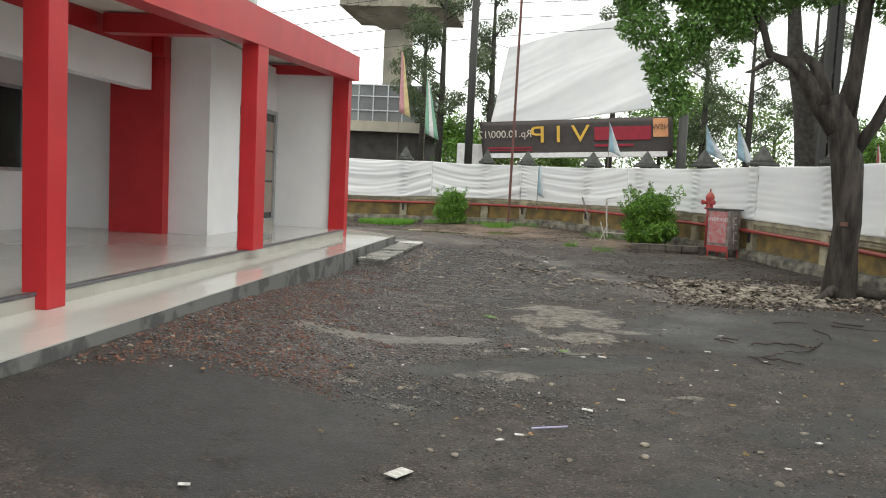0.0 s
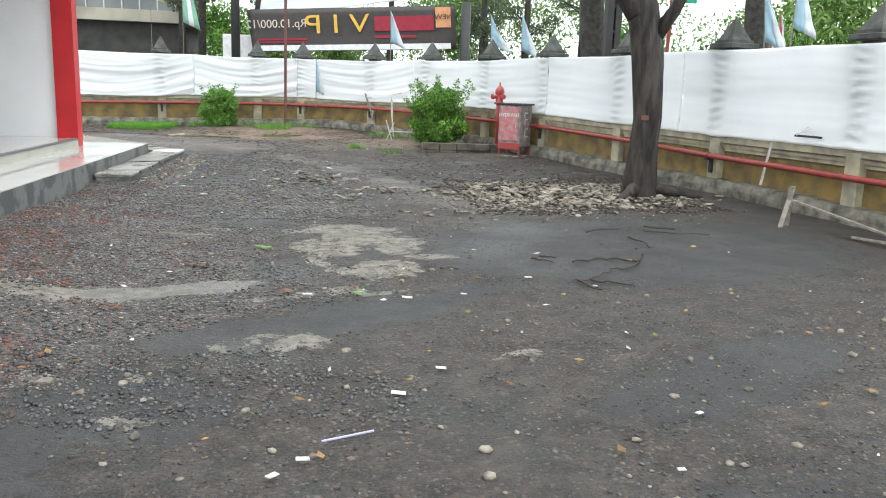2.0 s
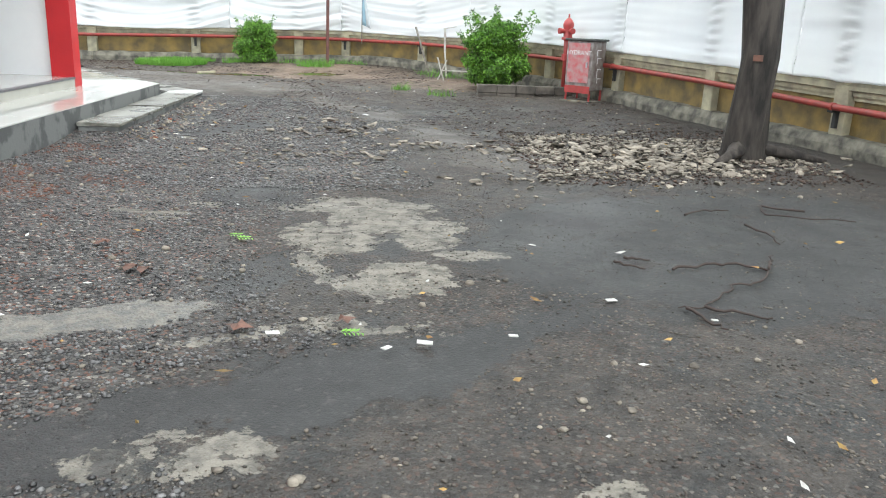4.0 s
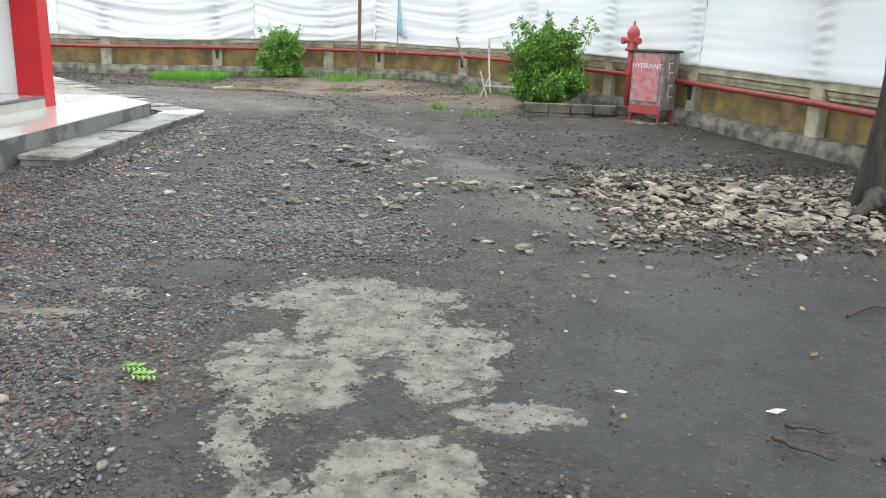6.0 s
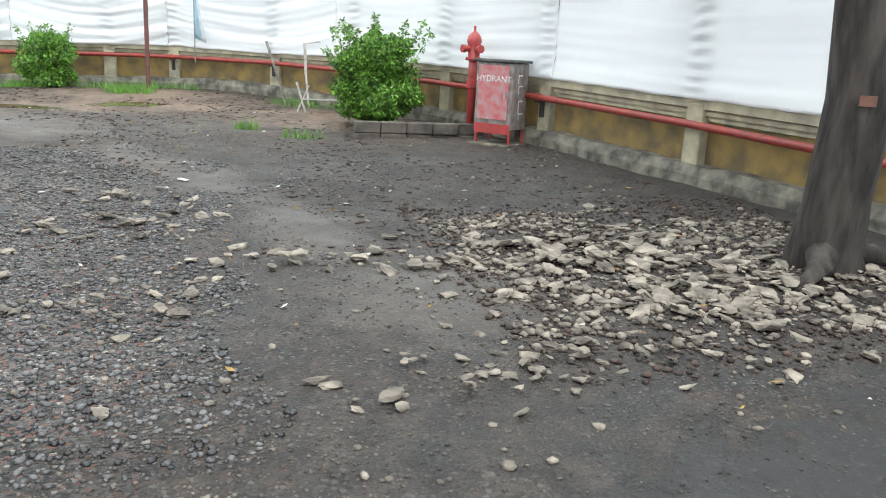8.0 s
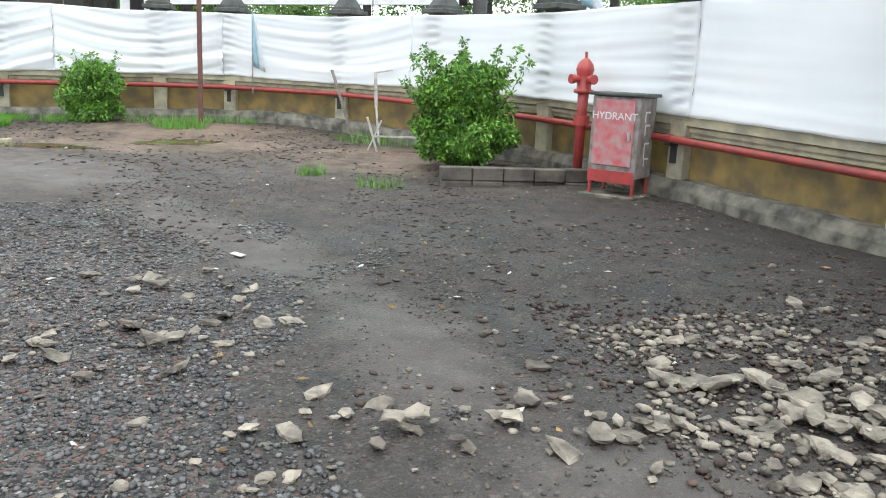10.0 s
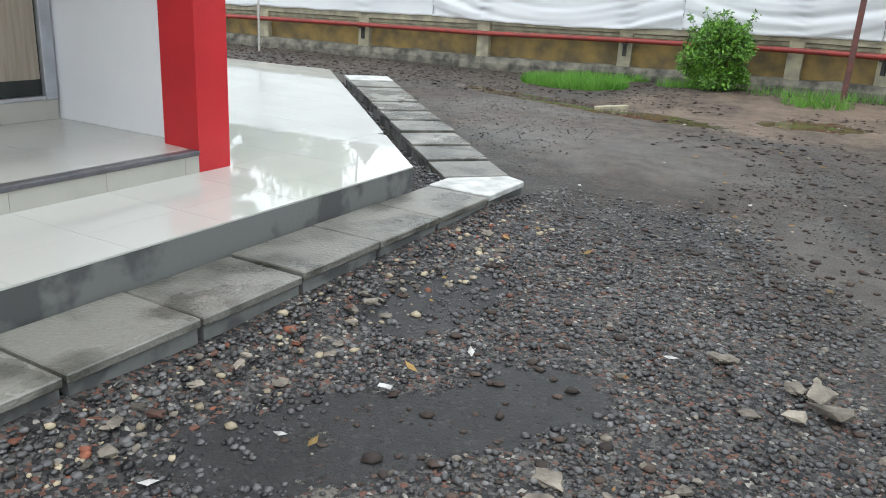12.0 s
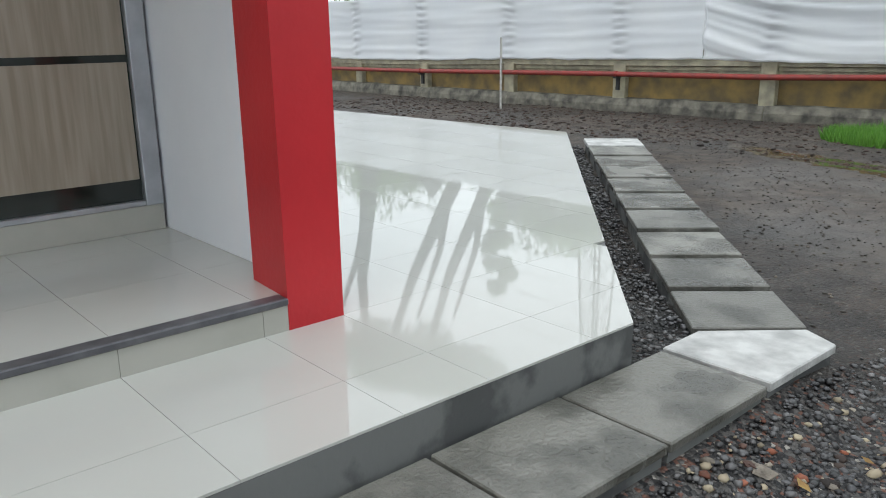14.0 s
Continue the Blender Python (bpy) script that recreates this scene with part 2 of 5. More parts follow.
    chip = mth("MULTIPLY", rng(mth("ADD", vor2.outputs["Distance"], mth("MULTIPLY", fine, 0.35)), 0.36, 0.5, 1.0, 0.0), rng(cell2.outputs[0], 0.72, 0.76))
    soil = mixc(mth("MULTIPLY", chip, 0.7), soil, mixc(cell2.outputs[1], (0.045, 0.038, 0.034), (0.17, 0.15, 0.125)))
    asphalt = mixc(rng(mth("ADD", fine, mth("MULTIPLY", mid, 0.5)), 0.5, 1.0), (0.010, 0.0105, 0.011), (0.033, 0.033, 0.033))
    asphalt = mixc(mth("MULTIPLY", rng(cellv.outputs[0], 0.9, 0.97), 0.35), asphalt, (0.09, 0.085, 0.08))
    concrete = mixc(rng(noise_tex(7, 9, 0, 0.75), 0.40, 0.60), (0.20, 0.184, 0.155), (0.095, 0.088, 0.075))
    earth = mixc(rng(mid, 0.3, 0.7), (0.15, 0.095, 0.065), (0.23, 0.16, 0.11))
    gravelly = rng(mth("ADD", big, mth("MULTIPLY", mid, 0.4)), 0.55, 0.72)
    base = mixc(mth("MULTIPLY", gravelly, 0.22), soil, pale)
    GR = union([blob(-2.3, 9.5, 1.9, 4.2, 5, 0.5), blob(-2.0, 15.2, 2.3, 2.9, 20, 0.4), blob(-1.0, 12.5, 1.6, 2.0, 0, 0.5)])
    base = mixc(GR, base, pale)
    AS = union([blob(3.5, 9.4, 2.5, 1.7, 12, 0.3), blob(-0.6, 10.75, 0.42, 0.5, 0, 0.9), blob(-0.2, 8.5, 0.25, 0.6, -20), blob(0.55, 9.1, 0.18, 0.35, 0),
                blob(0.1, 6.75, 1.35, 0.36, 30), blob(1.35, 7.6, 0.6, 0.18, 20), blob(-1.9, 4.1, 1.2, 1.1, 10), blob(-0.9, 5.3, 0.5, 0.5, 40),
                blob(-1.8, 14.9, 0.75, 0.32, 50), blob(-2.2, 16.2, 0.28, 0.6, 0), blob(-1.35, 15.5, 0.3, 0.4, -30), blob(1.5, 3.6, 1.0, 0.6, 20), blob(2.6, 5.6, 1.2, 0.35, 30)])
    AS = crisp(AS, 0.12)
    # darker soil tone along the right wall and beneath the rubble heap
    darker = union([blob(5.6, 14.5, 0.9, 4.5, 8, 0.6), blob(3.7, 13.3, 1.5, 1.5, 0, 0.6)])
    base = mixc(mth("MULTIPLY", darker, 0.75), base, mixc(rng(mid, 0.35, 0.65), (0.018, 0.015, 0.013), (0.040, 0.033, 0.028)))
    base = mixc(AS, base, asphalt)
    holes = rng(noise_tex(3.0, 6, 0, 0.7), 0.55, 0.585)
    CO = union([blob(0.35, 10.35, 0.62, 0.34, 0, 0.4), blob(0.82, 9.55, 0.30, 0.55, 8, 0.4), blob(0.18, 9.35, 0.36, 0.5, 0, 0.5), blob(0.5, 9.85, 0.4, 0.35, 0, 0.5), blob(1.15, 8.92, 0.24, 0.15, 0, 0.4), blob(0.66, 8.35, 0.34, 0.34, 0, 0.5),
                blob(0.18, 8.45, 0.62, 0.09, -60, 0.4), blob(-1.98, 7.1, 0.32, 0.22, 20), blob(0.45, 7.5, 0.4, 0.07, 10), blob(-0.1, 7.45, 0.5, 0.05, 22),
                blob(-0.17, 6.24, 0.34, 0.14, 12), blob(1.29, 5.95, 0.2, 0.1, 0), blob(-0.8, 5.16, 0.12, 0.08, 0), blob(-0.93, 5.68, 0.11, 0.06, 0), blob(-1.38, 5.62, 0.13, 0.05, 0),
                blob(-1.35, 9.93, 0.32, 0.09, 5), blob(-1.0, 10.26, 0.14, 0.09, 0), blob(-1.25, 9.7, 0.2, 0.06, 0),
                blob(-2.08, 13.98, 0.26, 0.2, 30), blob(-1.58, 14.43, 0.2, 0.07, 10)])
    ST = crisp(blob(-1.15, 7.5, 0.82, 0.2, 27, 0.3), 0.1)
    CO = crisp(CO)
    CO = mth("MULTIPLY", CO, rng(holes, 0.0, 1.0, 1.0, 0.2))
    base = mixc(mth("MULTIPLY", ST, 0.9), base, mixc(rng(noise_tex(9, 8, 0, 0.7), 0.4, 0.6), (0.12, 0.12, 0.115), (0.20, 0.19, 0.165)))
    base = mixc(CO, base, concrete)
    EA = union([blob(-1.4, 24.3, 2.6, 1.8, 0, 0.4), blob(1.9, 22.5, 1.6, 1.4, -10, 0.6)])
    base = mixc(EA, base, earth)
    PU = union([blob(-4.2, 23.4, 2.3, 0.42, -18, 0.15), blob(-1.2, 23.8, 0.7, 0.4, 20, 0.15)])
    WET = union([blob(0.0, 17.7, 2.2, 0.45, -58, 0.9), blob(-3.4, 21.4, 2.8, 1.2, -35, 0.5), blob(1.35, 14.8, 1.1, 0.4, -78, 0.9), blob(2.0, 13.0, 0.6, 0.8, -20, 0.9)])
    mudc = mixc(rng(mid, 0.3, 0.7), (0.09, 0.078, 0.067), (0.13, 0.114, 0.10))
    base = mixc(mth("MULTIPLY", WET, 0.42), base, mudc)
    brown = mixc(rng(mid, 0.4, 0.6), (0.05, 0.038, 0.029), (0.105, 0.082, 0.064))
    base = mixc(mth("MULTIPLY", rng(Y, 18.0, 21.5), mth("ADD", mth("MULTIPLY", rng(big, 0.4, 0.6), 0.5), 0.3)), base, brown)
    base = mixc(PU, base, (0.10, 0.075, 0.045))
    l.new(base, b.inputs["Base Color"])
    smooth = union([mth("MULTIPLY", AS, 0.7), mth("MULTIPLY", WET, 0.8)])
    ro = rng(mth("ADD", big, mth("MULTIPLY", fine, 0.3)), 0.45, 0.8, 0.5, 0.8)
    ro = mth("SUBTRACT", ro, mth("MULTIPLY", smooth, 0.12))
    ro = mth("MULTIPLY", ro, mth("SUBTRACT", 1.0, mth("MULTIPLY", PU, 0.92)))
    l.new(ro, b.inputs["Roughness"])
    h = mth("MULTIPLY", mth("SUBTRACT", 1.0, vor.outputs["Distance"]), mth("SUBTRACT", 1.0, mth("MULTIPLY", union([AS, CO, WET]), 0.75)))
    h = mth("ADD", h, mth("MULTIPLY", fine, 0.5))
    h = mth("ADD", h, mth("MULTIPLY", CO, 0.9))
    h = mth("ADD", h, mth("MULTIPLY", ST, 0.4))
    h = mth("ADD", h, mth("MULTIPLY", chip, 0.6))
    h = mth("MULTIPLY", h, mth("SUBTRACT", 1.0, PU))
    bp = n.new("ShaderNodeBump")
    bp.inputs["Strength"].default_value, bp.inputs["Distance"].default_value = 0.8, 0.015
    l.new(h, bp.inputs["Height"])
    l.new(bp.outputs[0], b.inputs["Normal"])
    return m


M_GROUND = ground_material()


# ---- mesh helpers ----
def mesh_ob(name, verts, faces, material, smooth=False):
    me = bpy.data.meshes.new(name)
    me.from_pydata([tuple(v) for v in verts], [], faces)
    me.materials.append(material)
    if smooth:
        me.polygons.foreach_set("use_smooth", [True] * len(me.polygons))
    me.update()
    return new(name, me)


def part(name, bm, material, parent=None, label="", smooth=False):
    me = bpy.data.meshes.new(name)
    bmesh.ops.recalc_face_normals(bm, faces=bm.faces)
    bm.to_mesh(me)
    bm.free()
    me.materials.append(material)
    if smooth:
        me.polygons.foreach_set("use_smooth", [True] * len(me.polygons))
    ob = new(name, me)
    if parent:
        ob.parent = parent
    return tagged(ob, label)


def empty(name, at, label="", category="", group="", kind=""):
    ob = new(name)
    ob.matrix_world = Matrix.Translation(at)
    ob.empty_display_size = 0.1
    return tagged(ob, label, category, group, kind)


def box(bm, lo, hi, m=None, bevel=0.0):
    """A box between two corners, turned by m."""
    c = [(lo[i] + hi[i]) / 2 for i in range(3)]
    s = [hi[i] - lo[i] for i in range(3)]
    r = bmesh.ops.create_cube(bm, size=1, matrix=(m or Matrix()) @ Matrix.Translation(c) @ Matrix.Diagonal((*s, 1)))
    if bevel:
        es = list({e for v in r["verts"] for e in v.link_edges})
        bmesh.ops.bevel(bm, geom=es, offset=bevel, segments=1, affect="EDGES")


def rod(bm, a, b, r1, r2=None, seg=10):
    a, b = Vector(a), Vector(b)
    d = b - a
    m = Matrix.Translation((a + b) / 2) @ d.to_track_quat("Z", "Y").to_matrix().to_4x4()
    bmesh.ops.create_cone(bm, cap_ends=True, segments=seg, radius1=r1, radius2=r1 if r2 is None else r2, depth=d.length, matrix=m)


def prism(bm, poly, z0, z1):
    """An upright prism over a plan polygon; z0 and z1 may be functions of x, y."""
    f0 = z0 if callable(z0) else (lambda x, y: z0)
    f1 = z1 if callable(z1) else (lambda x, y: z1)
    lo = [bm.verts.new((x, y, f0(x, y))) for x, y in poly]
    hi = [bm.verts.new((x, y, f1(x, y))) for x, y in poly]
    n = len(poly)
    bm.faces.new(lo[::-1])
    bm.faces.new(hi)
    for i in range(n):
        bm.faces.new((lo[i], lo[(i + 1) % n], hi[(i + 1) % n], hi[i]))


def tube(bm, pts, radii, seg=10, jag=0.0):
    """A tube along points with its radius at each, closed at both ends."""
    pts = [Vector(p) for p in pts]
    rings = []
    for i, p in enumerate(pts):
        d = (pts[min(i + 1, len(pts) - 1)] - pts[max(i - 1, 0)]).normalized()
        u = d.cross(Vector((0.31, 0.95, 0.1))).normalized()
        w = d.cross(u)
        ring = []
        for k in range(seg):
            a = 2 * math.pi * k / seg
            r = radii[i] * (1 + jag * (noise.noise(p * 1.3 + Vector((math.cos(a) * 2, math.sin(a) * 2, 0))) * 2))
            ring.append(bm.verts.new(p + u * math.cos(a) * r + w * math.sin(a) * r))
        rings.append(ring)
    for a, b in zip(rings, rings[1:]):
        for k in range(seg):
            bm.faces.new((a[k], a[(k + 1) % seg], b[(k + 1) % seg], b[k]))
    bm.faces.new(rings[0][::-1])
    bm.faces.new(rings[-1])


def clip_poly(poly, a, b):
    """Keeps the part of a polygon to the left of the line from a to b."""
    out = []
    side = lambda p: (b[0] - a[0]) * (p[1] - a[1]) - (b[1] - a[1]) * (p[0] - a[0])
    for i, p in enumerate(poly):
        q = poly[(i + 1) % len(poly)]
        sp, sq = side(p), side(q)
        if sp >= 0:
            out.append(p)
        if sp * sq < 0:
            t = sp / (sp - sq)
            out.append((p[0] + t * (q[0] - p[0]), p[1] + t * (q[1] - p[1])))
    return out


def sstep(a, b, v):
    t = min(1.0, max(0.0, (v - a) / (b - a)))
    return t * t * (3 - 2 * t)


def gz(x, y):
    """The height of the ground."""
    z = 0.2 * sstep(15, 24, y) + 0.10 * sstep(2, 6, x) * sstep(8, 14, y)
    z += 0.16 * math.exp(-((x + 0.6) / 3.6) ** 2 - ((y - 26.2) / 1.5) ** 2)
    z += 0.27 * (1 - sstep(6, 14.5, y)) * (1 - sstep(-3.0, -1.0, x))
    z += 0.10 * (1 - sstep(-2.7, -2.3, x)) * sstep(12.5, 14, y) * (1 - sstep(17.8, 19, y))
    z -= 0.06 * math.exp(-((x + 4.2) / 2.4) ** 2 - ((y - 24.0) / 0.5) ** 2)
    return z


# ---- ground ----
xs = [-1500, -300, -80, -40, -22] + list(np.arange(-16, 9.01, 0.16)) + [12, 20, 40, 90, 300, 1500]
ys = [-1500, -300, -60, -20, -6, 0] + list(np.arange(1.5, 28.01, 0.16)) + [30, 35, 45, 70, 150, 400, 2500]
gv = []
for y in ys:
    for x in xs:
        z = gz(x, y)
        if -16 <= x <= 9 and 1.5 <= y <= 28:
            z += 0.02 * noise.noise(Vector((x * 0.9, y * 0.9, 0))) + 0.012 * noise.noise(Vector((x * 3.1, y * 3.1, 4)))
        gv.append((x, y, z))
W = len(xs)
gf = [(j * W + i, j * W + i + 1, (j + 1) * W + i + 1, (j + 1) * W + i) for j in range(len(ys) - 1) for i in range(W - 1)]
ground = mesh_ob("ground", gv, gf, M_GROUND, True)
tagged(ground, "wet dark gravel and broken asphalt yard with puddles and worn concrete patches", "ground", kind="structure")

# ---- canopy building ----
PZ, FZ = 0.385, 0.53
EDGE = -3.24
PLAT = [(EDGE, -3.0), (EDGE, 17.53), (-7.85, 22.5), (-16.0, 21.9), (-16.0, -3.0)]
bm = bmesh.new()
prism(bm, PLAT, -0.2, PZ - 0.012)
platform = tagged(part("platform_base", bm, M_RENDER), "grey cement platform edge, damp at the foot", "platform", kind="structure")


def tiles(name, parent, xsteps, ysteps, z, clips, material=M_TILE, gap=0.0022):
    """Floor tiles cut to lines, each an object of its own."""
    for i in range(len(xsteps) - 1):
        for j in range(len(ysteps) - 1):
            p = [(xsteps[i] + gap / 2, ysteps[j] + gap / 2), (xsteps[i + 1] - gap / 2, ysteps[j] + gap / 2),
                 (xsteps[i + 1] - gap / 2, ysteps[j + 1] - gap / 2), (xsteps[i] + gap / 2, ysteps[j + 1] - gap / 2)]
            for a, b in clips:
                p = clip_poly(p, a, b)
                if len(p) < 3:
                    break
            if len(p) < 3:
                continue
            tb = bmesh.new()
            prism(tb, p, z - 0.010, z)
            part(name, tb, material, parent)


def building():
    floor = bmesh.new()
    prism(floor, [(-4.20, -3.0), (-4.20, 16.62), (-16.0, 16.62), (-16.0, -3.0)], PZ - 0.011, FZ - 0.013)
    part_floor = tagged(part("floor", floor, M_GROUT), "raised tiled floor under the canopy", "floor", kind="structure")
    b = bmesh.new()
    for k in range(31):
        y = 16.26 - 0.6 * k
        box(b, (-4.196, y - 0.598, PZ), (-4.19, y, FZ - 0.03))
    box(b, (-4.196, 16.262, PZ), (-4.19, 16.38, FZ - 0.03))
    tagged(part("riser_tiles", b, M_RISER), "beige tiled riser of the floor", "floor", kind="structure")
    b = bmesh.new()
    box(b, (-4.26, -3.0, FZ - 0.028), (-4.175, 16.38, FZ + 0.004), bevel=0.006)
    tagged(part("nosing", b, M_TRIM), "dark grooved stair nosing along the floor edge", "trim", kind="structure")
    # columns
    for lo, hi in (((-4.32, 5.76, PZ), (-4.08, 6.03, 3.6)), ((-4.29, 10.55, FZ), (-4.05, 10.97, 3.7)), ):
        b = bmesh.new()
        box(b, lo, hi, bevel=0.006)
        tagged(part("column", b, M_RED), "bright red painted square column", "column", kind="structure")
    b = bmesh.new()
    prism(b, [(-4.188, 16.38), (-4.188, 16.66), (-4.54, 16.66), (-4.54, 16.41)], PZ, 3.85)
    tagged(part("column", b, M_RED), "bright red painted corner column at the end wall", "column", kind="structure")
    # front beam, rising slightly to the north
    b = bmesh.new()
    zb = lambda x, y: 3.50 + (y - 11.0) * 0.047
    zt = lambda x, y: 4.02 + (y - 11.0) * 0.047
    prism(b, [(-4.36, -3), (-4.04, -3), (-4.04, 16.68), (-4.36, 16.68)], zb, zt)
    tagged(part("beam", b, M_RED), "bright red fascia beam of the canopy", "beam", kind="structure")
    for x0, x1, y0, y1, z0, z1 in ((-6.5, -4.362, 10.7, 10.95, 3.62, 3.9), (-6.0, -4.362, 16.42, 16.66, 3.84, 4.03), (-8.6, -6.42, 12.44, 12.7, 3.55, 3.9)):
        b = bmesh.new()
        box(b, (x0, y0, z0), (x1, y1, z1))
        tagged(part("cross_beam", b, M_RED), "red cross beam under the canopy ceiling", "beam", kind="structure")
    b = bmesh.new()
    box(b, (-6.9, -3, 3.60), (-6.62, 12.43, 3.92))
    tagged(part("inner_beam", b, M_RED), "red inner beam above the white bulkhead", "beam", kind="structure")
    b = bmesh.new()
    prism(b, [(-4.362, -3), (-4.362, 16.66), (-16, 16.66), (-16, -3)], lambda x, y: 3.93 + (y - 11) * 0.03, lambda x, y: 4.0 + (y - 11) * 0.04)
    tagged(part("ceiling", b, M_CEIL), "cream painted flat canopy ceiling", "ceiling", kind="structure")
    # walls
    b = bmesh.new()
    box(b, (-6.05, 16.54, FZ), (-4.46, 16.66, 4.12))
    tagged(part("wall_end", b, M_WHITE), "smooth white painted end wall", "wall", kind="structure")
    b = bmesh.new()
    box(b, (-7.4, 12.5, FZ), (-6.42, 12.9, 3.56))
    tagged(part("pier", b, M_RED), "wide dark red painted pier", "column", kind="structure")
    b = bmesh.new()
    box(b, (-6.42, 12.72, FZ), (-5.70, 14.10, 3.96))
    box(b, (-6.02, 14.10, 3.02), (-5.83, 16.54, 3.96))
    tagged(part("wall_room", b, M_WHITE), "white painted wall beside the glass door", "wall", kind="structure")
    b = bmesh.new()
    box(b, (-6.9, -3, 2.98), (-6.62, 12.43, 3.597))
    tagged(part("bulkhead", b, M_WHITE), "white painted bulkhead beam", "wall", kind="structure")
    b = bmesh.new()
    box(b, (-8.6, 12.9, FZ), (-6.42, 13.05, 3.96))
    box(b, (-8.75, 13.05, FZ), (-8.6, 11.9, 3.96))
    box(b, (-8.75, -3, FZ), (-8.6, 10.6, 3.96))
    box(b, (-8.75, 10.6, FZ), (-8.6, 11.9, 1.5))
    box(b, (-8.75, 10.6, 2.9), (-8.6, 11.9, 3.96))
    tagged(part("wall_back", b, M_WHITE), "white painted back wall under the canopy", "wall", kind="structure")
    b = bmesh.new()
    box(b, (-16, -3.15, PZ), (-4.0, -3.0, 4.3))
    box(b, (-16.15, -3.15, -0.1), (-16.0, 16.66, 4.3))
    box(b, (-16, 16.52, PZ), (-6.15, 16.66, 3.96))
    tagged(part("wall_outer", b, M_WHITE), "white painted outer walls", "wall", kind="structure")
    # window
    w = empty("window_1", (-8.6, 11.2, 1.5), "grey framed window with dark glass in the back wall", "window", kind="structure")
    b = bmesh.new()
    for lo, hi in (((-0.02, -0.6, 0), (0.04, -0.54, 1.4)), ((-0.02, 0.64, 0), (0.04, 0.70, 1.4)), ((-0.02, -0.54, 0), (0.04, 0.64, 0.06)), ((-0.02, -0.54, 1.34), (0.04, 0.64, 1.4))):
        box(b, lo, hi)
    part("window_frame", b, M_ALU, w, "grey aluminium frame")
    b = bmesh.new()
    box(b, (-0.01, -0.54, 0.06), (0.0, 0.64, 1.34))
    part("pane", b, M_DARKGLASS, w, "dark glass")
    # door
    d = empty("door_1", (-5.83, 15.3, 0.68), "closed aluminium and glass double door with brown wood-grain film", "door", kind="structure")
    b = bmesh.new()
    box(b, (-0.16, -1.17, -0.15), (0.02, 1.22, 0.0))
    part("threshold", b, M_RISER, d, "beige tiled threshold")
    b = bmesh.new()
    for lo, hi in (((-0.05, -1.17, 0), (0.035, -1.10, 2.34)), ((-0.05, 1.12, 0), (0.035, 1.22, 2.34)), ((-0.05, -1.10, 2.26), (0.035, 1.12, 2.34)), ((-0.04, -1.10, 0.0), (0.03, 1.12, 0.03))):
        box(b, lo, hi, bevel=0.004)
    part("door_frame", b, M_ALU, d, "silver aluminium frame")
    for s, y0, y1 in ((0, -1.10, -0.005), (1, 0.005, 1.12)):
        b = bmesh.new()
        box(b, (-0.02, y0, 0.03), (-0.012, y1, 2.26))
        leaf = part("door_leaf", b, M_DARKGLASS, d, "clear dark glass leaf")
        for z0, z1 in ((0.15, 0.80), (0.84, 1.45), (1.49, 2.10)):
            b = bmesh.new()
            box(b, (-0.0118, y0 + 0.03, z0), (-0.009, y1 - 0.01, z1))
            part("film", b, M_VENEER, leaf, "matt brown wood-grain film")
    return part_floor


part_floor = building()
tank = empty("water_tank", (-6.75, 15.2, 4.6), "silver steel water tank lying on the flat roof", "tank")
b = bmesh.new()
bmesh.ops.create_uvsphere(b, u_segments=28, v_segments=14, radius=0.82, matrix=Matrix.Translation((0, 0, 0.62)) @ Matrix.Diagonal((1.0, 1.35, 0.85, 1)))
part("vessel", b, M_TANK, tank, smooth=True)
b = bmesh.new()
box(b, (-0.5, -0.5, -0.55), (0.5, 0.5, 0.12))
part("stand", b, M_IRON, tank)

# ---- paving slabs along the platform ----
SL = "wet grey cement paving slab beside the platform"


def slab(poly, z, material=M_SLAB, label=SL, tilt=0.0):
    cx, cy = sum(p[0] for p in poly) / len(poly), sum(p[1] for p in poly) / len(poly)
    s = empty("paving_slab", (cx, cy, z - 0.13), label, "paving slab", "slabs along the platform")
    g = 0.009
    inner = [(x - cx - g * (1 if x > cx else -1), y - cy - g * (1 if y > cy else -1)) for x, y in poly]
    b = bmesh.new()
    prism(b, inner, 0.085, lambda x, y: 0.13 + tilt * x)
    bmesh.ops.bevel(b, geom=list(b.edges), offset=0.006, segments=1, affect="EDGES")
    part("top", b, material, s)
    b = bmesh.new()
    prism(b, [(x * 0.93, y * 0.97) for x, y in inner], -0.25, 0.083)
    part("base", b, M_RENDER, s)


yy = [13.62, 14.29, 14.96, 15.64, 16.33, 17.01, 17.71]
rr = random.Random(4)
for i in range(6):
    slab([(-3.215, yy[i]), (-2.69, yy[i]), (-2.69, yy[i + 1]), (-3.215, yy[i + 1])], 0.215 + rr.uniform(-0.008, 0.008), tilt=rr.uniform(-0.015, 0.015))
slab([(-3.225, 17.72), (-2.69, 17.72), (-2.69, 18.34), (-2.87, 18.43), (-3.23, 18.02)], 0.222, M_SLABW, "corner slab splashed with white paint at the platform tip")
A0, A1 = Vector((-3.25, 18.04)), Vector((-2.88, 18.45))
B0, B1 = Vector((-7.55, 22.45)), Vector((-7.05, 22.90))
for i in range(10):
    s, e = i / 10 + 0.002, (i + 1) / 10 - 0.002
    q = [A0.lerp(B0, s), A1.lerp(B1, s), A1.lerp(B1, e), A0.lerp(B0, e)]
    zz = 0.22 + 0.013 * i
    if i == 9:
        slab([tuple(v) for v in q], zz, M_SLABW, "white splashed slab at the end of the row")
    else:
        slab([tuple(v) for v in q], zz + rr.uniform(-0.006, 0.006), M_SLAB,
             SL)

